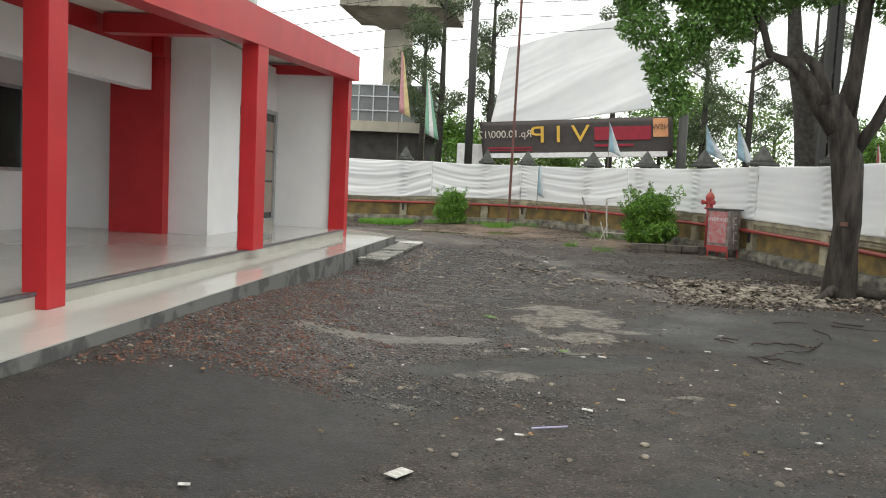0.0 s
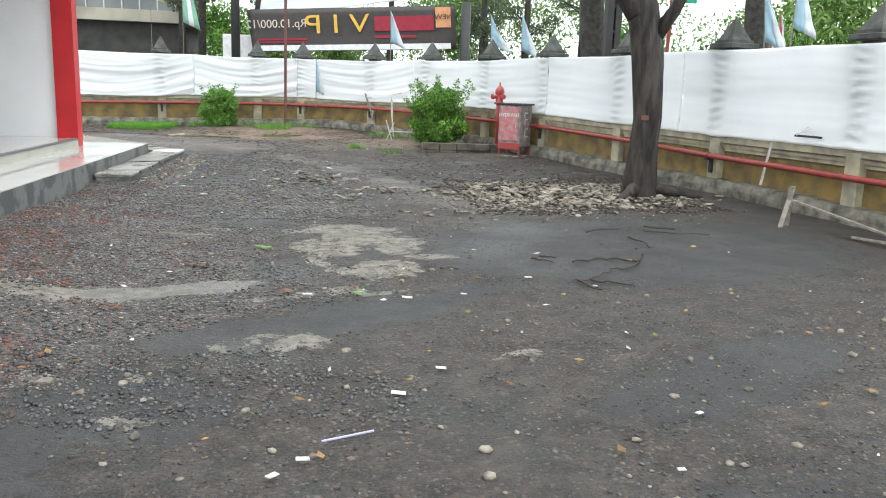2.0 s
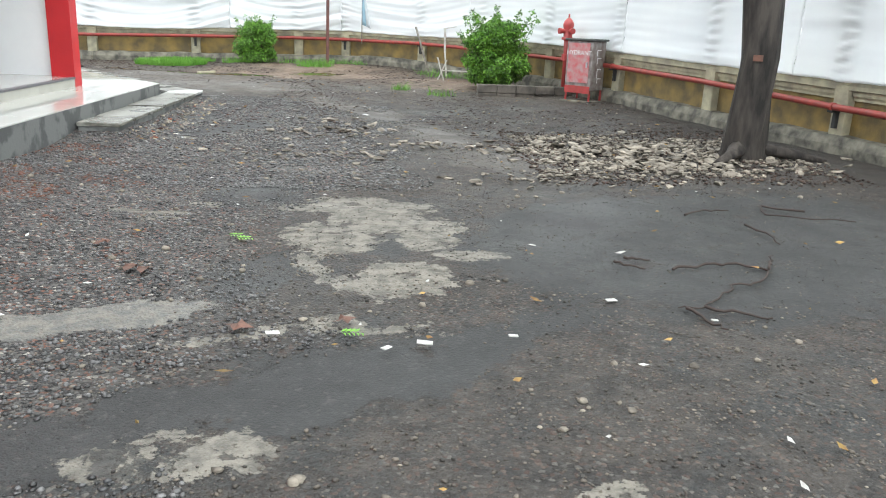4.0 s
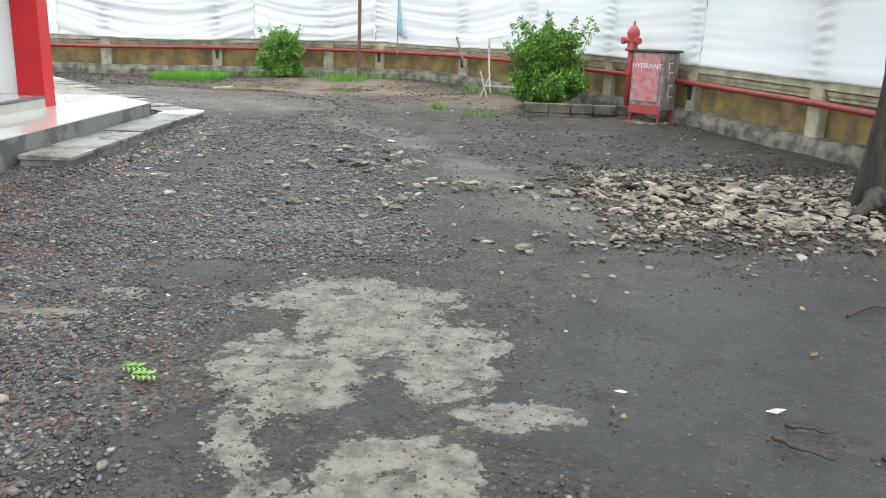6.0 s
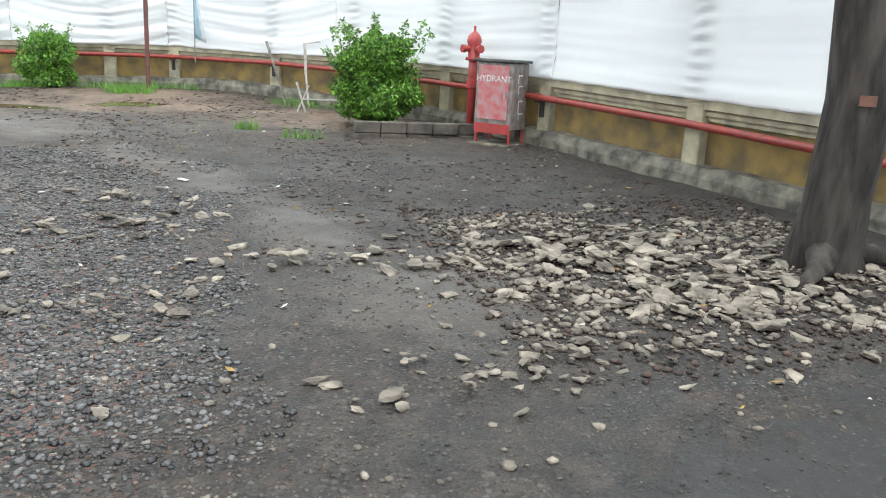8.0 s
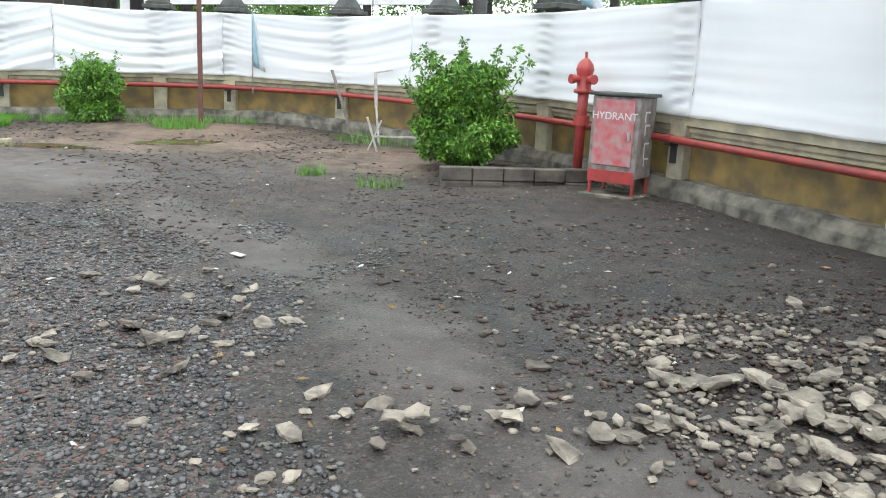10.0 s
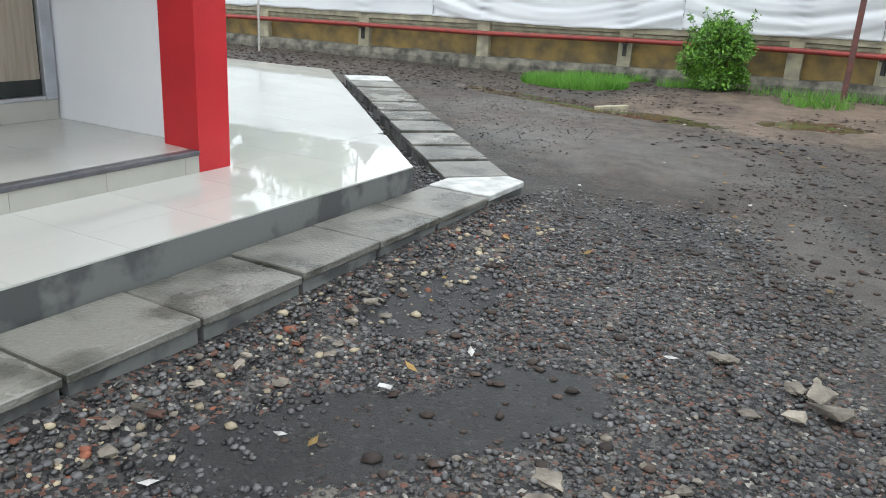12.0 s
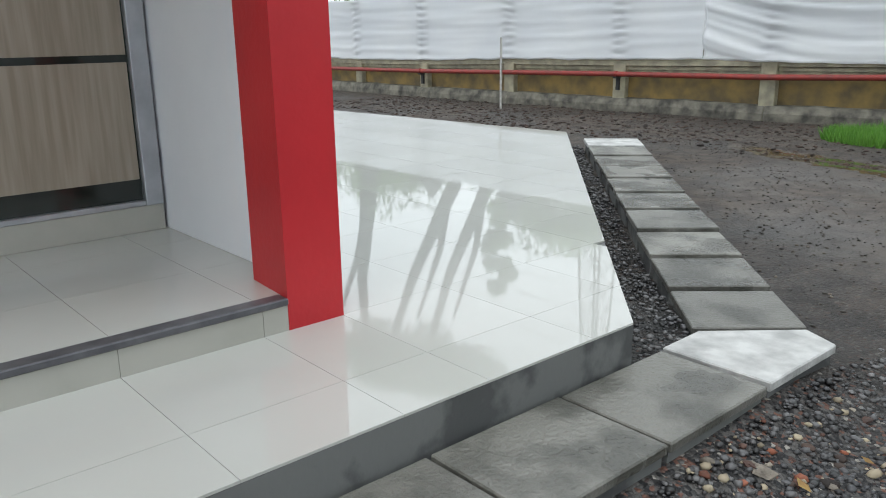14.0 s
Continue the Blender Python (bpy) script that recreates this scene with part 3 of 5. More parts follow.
# ---- boundary wall ----
PL = [(7.75, 5.0, 0.93), (7.4, 8.0, 0.95), (7.0, 10.93, 0.98), (6.5, 13.75, 0.98), (5.84, 16.5, 1.03), (5.07, 19.22, 1.09), (4.22, 21.75, 1.15), (3.0, 24.05, 1.16),
      (1.54, 25.81, 1.16), (-0.57, 27.11, 1.175), (-1.92, 27.31, 1.175), (-4.79, 27.25, 1.11), (-7.5, 26.86, 1.09), (-10.2, 26.7, 1.05), (-12.75, 26.5, 1.03), (-15.3, 26.4, 0.97), (-17.8, 26.4, 0.95), (-20.6, 26.4, 0.95)]
PV = [Vector(p) for p in PL]


def outward(i):
    """The plan direction from the yard through the wall at pillar i."""
    a, c = PV[max(i - 1, 0)], PV[min(i + 1, len(PV) - 1)]
    d = (c - a).to_2d().normalized()
    return Vector((d.y, -d.x))


wall_top = 2.35
fence = empty("boundary_wall", (0, 20, 0), "ochre boundary wall with cream pillars and a rough stone plinth", "wall", kind="structure")
INV = Matrix.Translation((0, -20, 0))


def fpart(name, bm, material, label="", parent=fence):
    bmesh.ops.transform(bm, matrix=INV, verts=bm.verts)
    return part(name, bm, material, parent, label)


def seg_box(bm, i, off0, off1, z0, z1, t0=0.0, t1=1.0, dz=0.0):
    """A box along the wall between pillars i and i + 1; heights count from the wall's own line."""
    a, c = PV[i].lerp(PV[i + 1], t0), PV[i].lerp(PV[i + 1], t1)
    d = (c - a).to_2d().normalized()
    o = Vector((d.y, -d.x))
    q = [a.to_2d() + o * off0, c.to_2d() + o * off0, c.to_2d() + o * off1, a.to_2d() + o * off1]
    ref = [a.z, c.z, c.z, a.z]
    lo = [bm.verts.new((*p, (z0 + r) if z0 > -5 else gz(p.x, p.y) - 0.3)) for p, r in zip(q, ref)]
    hi = [bm.verts.new((*p, z1 + r)) for p, r in zip(q, ref)]
    bm.faces.new(lo[::-1])
    bm.faces.new(hi)
    for k in range(4):
        bm.faces.new((lo[k], lo[(k + 1) % 4], hi[(k + 1) % 4], hi[k]))


for i in range(len(PV) - 1):
    b = bmesh.new()
    seg_box(b, i, 0.10, 0.24, -9, -0.06)
    fpart("panel", b, M_OCHRE, "faded ochre painted panel")
    b = bmesh.new()
    seg_box(b, i, 0.03, 0.10, -0.13, -0.07, 0.03, 0.97)
    seg_box(b, i, 0.065, 0.10, -0.19, -0.132, 0.03, 0.97)
    fpart("moulding", b, M_CREAM)
    b = bmesh.new()
    seg_box(b, i, -0.02, 0.26, -0.058, 0.045)
    fpart("coping", b, M_CREAM, "stained cream coping")
    # rough plinth, one wavy strip
    a, c = PV[i], PV[i + 1]
    n = 24
    d = (c - a).to_2d().normalized()
    o = Vector((d.y, -d.x))
    vs, fs = [], []
    for k in range(n + 1):
        p = a.lerp(c, k / n).to_2d()
        g = gz(p.x, p.y)
        w = noise.noise(Vector((p.x * 3, p.y * 3, 0))) * 0.05
        top = 0.23 + 0.03 * noise.noise(Vector((p.x * 2, p.y * 2, 7)))
        for off, z in ((-0.13 + w, g - 0.3), (-0.11 + w * 0.8, g + top * 0.5), (-0.06 + w * 0.5, g + top), (0.11, g + top + 0.01)):
            q = p + o * off
            vs.append((q.x, q.y - 20, z))
    for k in range(n):
        for j in range(3):
            u = k * 4 + j
            fs.append((u, u + 1, u + 5, u + 4))
    pl = mesh_ob("plinth", vs, fs, M_PLINTH)
    pl.parent = fence
    # railing behind the cloth
    b = bmesh.new()
    for s in np.arange(0.06, 0.95, 0.07):
        seg_box(b, i, 0.12, 0.14, 0.045, 1.0, s, s + 0.007)
    seg_box(b, i, 0.11, 0.15, 1.0, 1.04)
    fpart("railing", b, M_IRON)

for i, p in enumerate(PV):
    o = outward(i)
    m = Matrix.Translation((p.x, p.y, 0)) @ Matrix.Rotation(math.atan2(o.y, o.x) - math.pi / 2, 4, "Z")
    b = bmesh.new()
    g = gz(p.x, p.y)
    box(b, (-0.125, -0.03, g - 0.25), (0.125, 0.3, p.z), m, 0.012)
    fpart("pillar", b, M_CREAM, "cream painted concrete pillar")
    b = bmesh.new()
    box(b, (-0.15, 0.03, 1.2), (0.15, 0.3, 2.42), m)
    fpart("upper_pillar", b, M_CAP)
    b = bmesh.new()
    box(b, (-0.27, -0.11, 2.42), (0.27, 0.43, 2.50), m, 0.01)
    box(b, (-0.21, -0.05, 2.50), (0.21, 0.37, 2.55), m)
    bmesh.ops.create_cone(b, cap_ends=True, segments=4, radius1=0.26, radius2=0.015, depth=0.36, matrix=m @ Matrix.Translation((0, 0.16, 2.73)) @ Matrix.Rotation(math.pi / 4, 4, "Z"))
    fpart("pyramid_cap", b, M_CAP, "weathered dark pyramid cap")

# ---- white cloth along the wall ----
cum = [0.0]
for a, c in zip(PV, PV[1:]):
    cum.append(cum[-1] + (c - a).to_2d().length)


def along(s):
    """The plan point, outward direction and reference height at a length along the wall."""
    i = max(0, min(len(cum) - 2, next((k for k in range(len(cum) - 1) if s <= cum[k + 1]), len(cum) - 2)))
    t = (s - cum[i]) / (cum[i + 1] - cum[i])
    p = PV[i].lerp(PV[i + 1], t)
    o = outward(i).lerp(outward(i + 1), t).normalized()
    return p, o


def cloth(name, s0, s1, label, sag, seed, ribs=True):
    ns, nz = int((s1 - s0) / 0.05), 34
    vs, fs = [], []
    for k in range(ns + 1):
        s = s0 + (s1 - s0) * k / ns
        p, o = along(s)
        u = (s - s0) / (s1 - s0)
        arch = math.sin(math.pi * u)
        pd = min(abs(s - c) for c in cum)
        for j in range(nz + 1):
            v = j / nz
            ztop = 2.40 - 0.03 * arch + 0.015 * noise.noise(Vector((s * 0.8, 0, seed)))
            zbot = p.z + 0.05 - sag * arch * 0.3 + 0.02 * noise.noise(Vector((s * 2, 3, seed)))
            z = zbot + (ztop - zbot) * v
            # drooping folds hung between the ends
            q = v + sag * 1.6 * (arch - 0.5)
            fold = 0.040 * noise.noise(Vector((s * 0.22, q * 6.0, seed))) + 0.028 * noise.noise(Vector((s * 0.5, q * 13.0, seed + 3)))
            fold *= 0.3 + 1.5 * min(1.0, sag * 6)
            rib = 0.0
            if ribs and pd < 0.22:
                rib = 0.022 * math.sin(v * 60 + 4 * noise.noise(Vector((s * 2, v * 2, 1)))) * (1 - pd / 0.22)
            out = -0.05 + 0.03 * math.sin(math.pi * v) - fold - rib - (0.03 if pd < 0.2 else 0.0) * (1 - pd / 0.2 if pd < 0.2 else 0)
            r = p.to_2d() + o * (out - 0.02)
            vs.append((r.x, r.y, z))
    for k in range(ns):
        for j in range(nz):
            a = k * (nz + 1) + j
            fs.append((a, a + nz + 1, a + nz + 2, a + 1))
    ob = mesh_ob(name, vs, fs, M_TARP, True)
    m = ob.modifiers.new("thickness", "SOLIDIFY")
    m.thickness, m.offset = 0.004, 0
    return tagged(ob, label, "cloth sheet", "white sheets along the wall")


T = cum[-1]
sC = cum[9] - 0.4
LB = "white plastic sheet tied along the boundary wall"
cloth("wall_sheet", 0.0, cum[3] + 0.9, LB + ", taut with small wrinkles", 0.02, 1)
cloth("wall_sheet", cum[3] + 0.9, cum[5] - 0.2, LB + ", taut with small wrinkles", 0.02, 2)
cloth("wall_sheet", cum[5] - 0.2, cum[7] + 0.5, LB + ", taut with small wrinkles", 0.03, 3)
cloth("wall_sheet", cum[7] + 0.5, sC + 0.5, LB + ", sagging in long folds", 0.12, 4)
cloth("wall_sheet", sC + 0.5, cum[10] + 1.9, LB + ", sagging in long folds", 0.12, 5)
cloth("wall_sheet", cum[10] + 1.9, cum[13] - 1.6, LB + ", sagging in long folds", 0.20, 6)
cloth("wall_sheet", cum[13] - 1.6, T, LB + ", taut with small wrinkles", 0.03, 7)

# ---- red water pipe ----
pipe = empty("water_pipe", (0, 20, 0), "red painted water pipe on brackets along the boundary wall", "pipe")
pz = [0.62, 0.64, 0.66, 0.70, 0.80, 0.87, 0.90, 0.95, 0.99, 0.99, 0.98, 0.93, 0.87, 0.85, 0.82, 0.78, 0.76, 0.75]
pts = [(p.x - outward(i).x * 0.13, p.y - 20 - outward(i).y * 0.13, pz[i]) for i, p in enumerate(PV)]
b = bmesh.new()
tube(b, pts, [0.045] * len(pts), 12)
part("pipe_run", b, M_PIPE, pipe, smooth=True)
for i in (3, 5, 8, 9, 11, 13, 15):
    o = outward(i)
    m = Matrix.Translation((pts[i][0], pts[i][1], 0)) @ Matrix.Rotation(math.atan2(o.y, o.x) - math.pi / 2, 4, "Z")
    b = bmesh.new()
    box(b, (-0.04, -0.04, pz[i] - 0.075), (0.04, 0.13, pz[i] - 0.045), m)
    box(b, (-0.03, 0.05, pz[i] - 0.28), (0.03, 0.10, pz[i] - 0.076), m)
    part("bracket", b, M_IRON, pipe, "dark iron bracket")
    b = bmesh.new()
    bmesh.ops.create_cone(b, cap_ends=True, segments=14, radius1=0.056, radius2=0.056, depth=0.05,
                          matrix=m @ Matrix.Translation((0, 0, pz[i])) @ Matrix.Rotation(math.pi / 2, 4, "Y"))
    part("clamp", b, M_PIPE, pipe)

# ---- tall thin post ----
b = bmesh.new()
box(b, (-0.04, -0.04, -0.3), (0.04, 0.04, 8.5), Matrix.Translation((-1.0, 25.85, gz(-1.0, 25.85))) @ Matrix.Rotation(radians(0.3), 4, "Y"), 0.006)
tagged(part("post", b, M_POST), "tall slim rusty red steel post standing in the soil", "post")

# ---- hydrant and its cabinet ----
cz = gz(4.4, 19.5)
cab = empty("hydrant_cabinet", (4.5, 19.52, cz), "worn red and grey hydrant cabinet wrapped in plastic", "hydrant cabinet")
cab.rotation_euler = (0, 0, radians(-47))
b = bmesh.new()
box(b, (-0.30, -0.235, 0.22), (0.30, 0.235, 1.16), bevel=0.012)
part("body", b, M_CABSIDE, cab, "scratched grey steel box")
b = bmesh.new()
box(b, (-0.34, -0.27, 1.161), (0.34, 0.27, 1.20), bevel=0.01)
part("lid", b, M_CAP, cab, "rusty grey lid")
b = bmesh.new()
box(b, (-0.25, -0.25, 0.36), (0.24, -0.236, 1.12), bevel=0.003)
door = part("door", b, M_PINK, cab, "faded red door")
b = bmesh.new()
box(b, (0.18, -0.27, 0.66), (0.21, -0.2505, 0.76))
part("handle", b, M_ALU, door)
for x in (-0.27, 0.27):
    for y in (-0.2, 0.2):
        b = bmesh.new()
        rod(b, (x, y, -0.05), (x, y, 0.22), 0.022, seg=8)
        part("leg", b, M_HYD, cab, "red leg")
b = bmesh.new()
for a, c in (((-0.28, -0.22, 0.23), (0.28, -0.22, 0.23)),):
    box(b, (-0.29, -0.245, 0.16), (0.29, -0.236, 0.30))
part("skirt", b, M_HYD, cab, "red lower skirt")
b = bmesh.new()
box(b, (-0.36, -0.3, -0.06), (0.34, 0.3, 0.015), bevel=0.01)
part("base", b, M_PLINTH, cab, "cracked cement base")
for k, (z, h) in enumerate(((0.98, 0.10), (0.83, 0.10), (0.62, 0.16), (0.44, 0.08))):
    b = bmesh.new()
    box(b, (0.301, -0.08 + 0.02 * k, z), (0.304, 0.06 + 0.02 * k, z + 0.02))
    box(b, (0.301, -0.08 + 0.02 * k, z - h), (0.304, -0.06 + 0.02 * k, z + 0.001))
    part("marking", b, M_WHITEP, cab, "worn white stencil mark")


def words(name, text, size, m, material, parent=None, depth=0.002):
    cu = bpy.data.curves.new(name, "FONT")
    cu.body, cu.size, cu.extrude, cu.align_x, cu.align_y = text, size, depth, "CENTER", "CENTER"
    cu.materials.append(material)
    ob = new(name, cu)
    ob.matrix_world = m
    if parent:
        ob.parent = parent
    return ob


words("lettering", "HYDRANT", 0.12, pose(0, -0.253, 0.93, 90), M_WHITEP, door)

hyd = empty("hydrant", (4.3, 20.4, gz(4.3, 20.4)), "red pillar hydrant with a domed cap, wrapped in clear plastic", "hydrant")
b = bmesh.new()
tube(b, [(0, 0, -0.1), (0, 0, 0.9), (0, 0, 1.25)], [0.06, 0.065, 0.075], 16)
part("standpipe", b, M_HYD, hyd, smooth=True)
b = bmesh.new()
tube(b, [(0, 0, 0.72), (0, 0, 0.84)], [0.10, 0.10], 16)
part("flange", b, M_HYD, hyd, smooth=False)
b = bmesh.new()
tube(b, [(0, 0, 1.12), (0, 0, 1.13), (0, 0, 1.17), (0, 0, 1.18), (0, 0, 1.36), (0, 0, 1.42), (0, 0, 1.48), (0, 0, 1.53), (0, 0, 1.56)], [0.075, 0.125, 0.125, 0.09, 0.10, 0.115, 0.10, 0.065, 0.03], 18)
part("head", b, M_HYD, hyd, smooth=True)
for a in (195, 285):
    b = bmesh.new()
    ca, sa = math.cos(radians(a)), math.sin(radians(a))
    rod(b, (ca * 0.06, sa * 0.06, 1.3), (ca * 0.17, sa * 0.17, 1.3), 0.045, seg=14)
    rod(b, (ca * 0.16, sa * 0.16, 1.3), (ca * 0.21, sa * 0.21, 1.3), 0.06, seg=14)
    part("outlet", b, M_HYD, hyd)
b = bmesh.new()
rod(b, (0, 0, 1.56), (0, 0, 1.64), 0.018, seg=6)
part("valve_nut", b, M_HYD, hyd)

# ---- brick planter edge ----
edge = empty("planter_edge", (2.45, 20.2, gz(2.8, 20.2)), "low edge of two courses of grey blocks around the shrub", "planter edge")
for j in range(2):
    for i in range(5):
        b = bmesh.new()
        x0 = i * 0.40
        box(b, (x0 + 0.004, -0.07, -0.1 + 0.17 * j), (x0 + 0.394, 0.09, 0.065 + 0.17 * j), pose(0, 0, 0, 0, 0, rr.uniform(-1.5, 1.5)), 0.012)
        part("block", b, M_BLOCK, edge)


# ---- shrubs and trees ----
def leaves(name, centres, n, size, material, rng, parent, label="", spread=None, kind=""):
    """Many small folded leaves about the given clump centres (x, y, z, r)."""
    cs = np.array(centres, float)
    w = cs[:, 3] ** 2
    idx = rng.choice(len(cs), n, p=w / w.sum())
    d = rng.normal(size=(n, 3))
    d /= np.linalg.norm(d, axis=1)[:, None]
    rad = cs[idx, 3] * (0.35 + 0.75 * rng.random(n) ** 0.6)
    P = cs[idx, :3] + d * rad[:, None] * np.array([1, 1, 0.85])
    a = rng.normal(size=(n, 3)) + d * 0.6
    a[:, 2] -= 0.3
    a /= np.linalg.norm(a, axis=1)[:, None]
    c = np.cross(a, rng.normal(size=(n, 3)))
    c /= np.linalg.norm(c, axis=1)[:, None]
    nn = np.cross(a, c)
    L = size * (0.6 + 0.8 * rng.random(n))[:, None]
    w_ = L * 0.42
    v = np.stack([P, P + a * L * 0.5 + c * w_ * 0.5 + nn * L * 0.08, P + a * L, P + a * L * 0.5 - c * w_ * 0.5 + nn * L * 0.08], 1).reshape(-1, 3)
    me = bpy.data.meshes.new(name)
    me.from_pydata(v.tolist(), [], [(4 * i, 4 * i + 1, 4 * i + 2, 4 * i + 3) for i in range(n)])
    me.materials.append(material)
    ob = new(name, me)
    ob.parent = parent
    return tagged(ob, label, kind=kind)


def shrub(at, r, h, n, seed, label, material=M_LEAF):
    g = np.random.default_rng(seed)
    s = empty("shrub", (*at, gz(*at)), label, "shrub", "shrubs by the wall")
    cl = []
    for _ in range(190):
        a, q, z = g.random() * 6.28, g.random() ** 0.6, g.random()
        rad = r * max(0.3, math.sqrt(max(0.0, 1 - (z * 1.6 - 0.7) ** 2))) * (0.82 + 0.5 * noise.noise(Vector((math.cos(a) * 1.5, math.sin(a) * 1.5, z * 2.5 + seed))))
        cl.append((math.cos(a) * q * rad * 0.88, math.sin(a) * q * rad * 0.88, 0.12 + z * h * 0.88, r * (0.08 + 0.13 * g.random())))
    b = bmesh.new()
    for _ in range(34):
        a, z = g.random() * 6.28, h * (0.7 + 0.38 * g.random())
        k = g.random() * r * 0.9
        tube(b, [(0, 0, 0), (math.cos(a) * k * 0.6, math.sin(a) * k * 0.6, z * 0.6), (math.cos(a) * k, math.sin(a) * k, z * 1.06)], [0.012, 0.007, 0.002], 5)
        for t in (0.8, 0.92, 1.02, 1.1):
            cl.append((math.cos(a) * k * t, math.sin(a) * k * t, z * 1.06 * t, r * 0.055))
    tagged(part("stems", b, M_TWIG, s), kind="stuff")
    leaves("foliage", cl, n, 0.066, material, g, s, "small fresh green leaves")
    return s


shrub((3.0, 21.5), 0.9, 1.4, 42000, 11, "dense bright green shrub with stray twigs behind the planter edge")
shrub((-2.96, 26.4), 0.7, 0.98, 20000, 12, "small bushy bright green shrub on the earth mound")


def tree(name, base, limbs, crowns, n, leaf, material, seed, label, bark=M_BARK, category="tree", jag=0.12, nseg=14):
    g = np.random.default_rng(seed)
    t = empty(name, base, label, category)
    o = Vector(base)
    for k, (pts, rad) in enumerate(limbs):
        b = bmesh.new()
        tube(b, [Vector(p) - o for p in pts], rad, 9 if k else nseg, jag)
        part("limb" if k else "trunk", b, bark, t, smooth=True)
    if crowns:
        leaves("crown", [(c[0] - o.x, c[1] - o.y, c[2] - o.z, c[3]) for c in crowns], n, leaf, material, g, t)
    return t


# the tree in the yard
tree("tree", (4.98, 13.5, 0.15),
     [([(4.98, 13.5, -0.2), (4.98, 13.5, 0.2), (4.97, 13.45, 0.45), (4.96, 13.42, 1.3), (4.90, 13.4, 2.2), (4.78, 13.4, 2.9), (4.62, 13.42, 3.35)], [0.34, 0.27, 0.235, 0.217, 0.215, 0.24, 0.16]),
      ([(4.72, 13.4, 2.8), (4.50, 13.5, 3.2), (4.2, 13.5, 3.6), (3.98, 13.51, 3.84), (3.62, 13.6, 4.0), (3.50, 13.64, 4.4), (3.3, 13.7, 4.8), (3.0, 13.7, 5.6)], [0.2, 0.17, 0.13, 0.09, 0.065, 0.06, 0.05, 0.03]),
      ([(3.7, 13.58, 3.95), (3.35, 13.6, 3.72), (3.25, 13.6, 3.70)], [0.05, 0.035, 0.01]),
      ([(4.5, 13.45, 3.2), (4.35, 13.5, 3.8), (4.05, 13.5, 4.05)], [0.15, 0.1, 0.03]),
      ([(4.8, 13.4, 3.0), (4.86, 13.3, 3.7), (4.9, 13.22, 4.88), (5.0, 13.1, 6.3), (5.1, 13.0, 7.5)], [0.18, 0.13, 0.11, 0.09, 0.05]),
      ([(4.95, 13.4, 2.4), (5.2, 13.2, 2.9), (5.45, 13.0, 3.6), (5.8, 12.7, 4.6), (6.3, 12.3, 6.0)], [0.12, 0.10, 0.09, 0.07, 0.04]),
      ([(3.0, 13.7, 5.4), (2.4, 13.8, 5.5), (1.8, 13.9, 5.2)], [0.04, 0.03, 0.01]),
      ([(4.98, 13.5, 0.2), (5.35, 13.35, 0.2), (5.9, 13.2, 0.1)], [0.10, 0.07, 0.03]),
      ([(4.98, 13.5, 0.25), (4.7, 13.2, 0.16), (4.4, 13.0, 0.05)], [0.16, 0.08, 0.03])],
     [(2.5, 13.9, 5.2, 0.5), (3.0, 13.8, 5.4, 0.7), (1.6, 13.95, 4.5, 0.4), (2.3, 13.9, 4.2, 0.4), (2.05, 13.9, 3.6, 0.33), (2.2, 13.9, 3.25, 0.28), (1.95, 13.9, 3.9, 0.32), (2.6, 13.8, 4.6, 0.45), (3.0, 13.7, 4.9, 0.5), (2.6, 13.8, 5.3, 0.7),
      (3.6, 13.7, 5.2, 0.6), (3.1, 13.7, 4.45, 0.25), (3.5, 13.6, 6.0, 0.8), (1.7, 14, 5.4, 0.6), (1.35, 14, 4.9, 0.25), (4.3, 13.4, 5.3, 0.6), (4.9, 13.2, 5.6, 0.8), (5.35, 13.1, 4.75, 0.35), (5.5, 13.0, 5.4, 0.7), (3.05, 13.7, 3.95, 0.12),
      (5.0, 13, 7.2, 1.3), (6.2, 12.4, 6.3, 1.0), (4.2, 13.6, 6.8, 1.0), (2.8, 13.8, 6.6, 0.9)], 95000, 0.085, M_LEAFD, 21,
     "large old yard tree with dark fissured bark and green crown", jag=0.16).matrix_world = pose(4.99, 13.16, 0.15)
b = bmesh.new()
box(b, (-0.055, -0.004, -0.035), (0.055, 0.004, 0.035), look((4.87, 12.86, 1.3), (3.03, 8.7, 1.23)) @ Matrix.Rotation(math.pi / 2, 4, "X"))
tagged(part("tree_tag", b, M_BRICKBIT), "small faded red plate nailed to the tree trunk", "plate")

# trees beyond the wall
tree("tree", (6.7, 20.8, 0), [([(6.75, 20.8, 0), (6.7, 20.8, 2.6), (6.55, 20.8, 4.0), (6.2, 20.8, 5.2), (6.0, 20.9, 7.5)], [0.36, 0.32, 0.28, 0.2, 0.12]), ([(6.6, 20.8, 3.6), (6.9, 20.8, 4.8), (7.2, 20.7, 7)], [0.2, 0.16, 0.1])],
     [(6, 21, 7.5, 1.2), (7.2, 20.8, 7.4, 1.2), (5.4, 21, 6.9, 0.7)], 8000, 0.09, M_LEAFD, 22, "big dark trunked street tree behind the wall", M_BARK2)
tree("tree", (8.85, 16.9, 0), [([(8.9, 16.9, 0), (8.8, 16.9, 2.6), (8.7, 16.9, 4.2), (8.9, 16.9, 7)], [0.3, 0.26, 0.24, 0.16])], [(8.9, 17, 7.4, 1.4), (8.2, 17, 7, 0.9)], 6000, 0.09, M_LEAFD, 23,
     "dark straight trunked street tree behind the wall", M_BARK2)


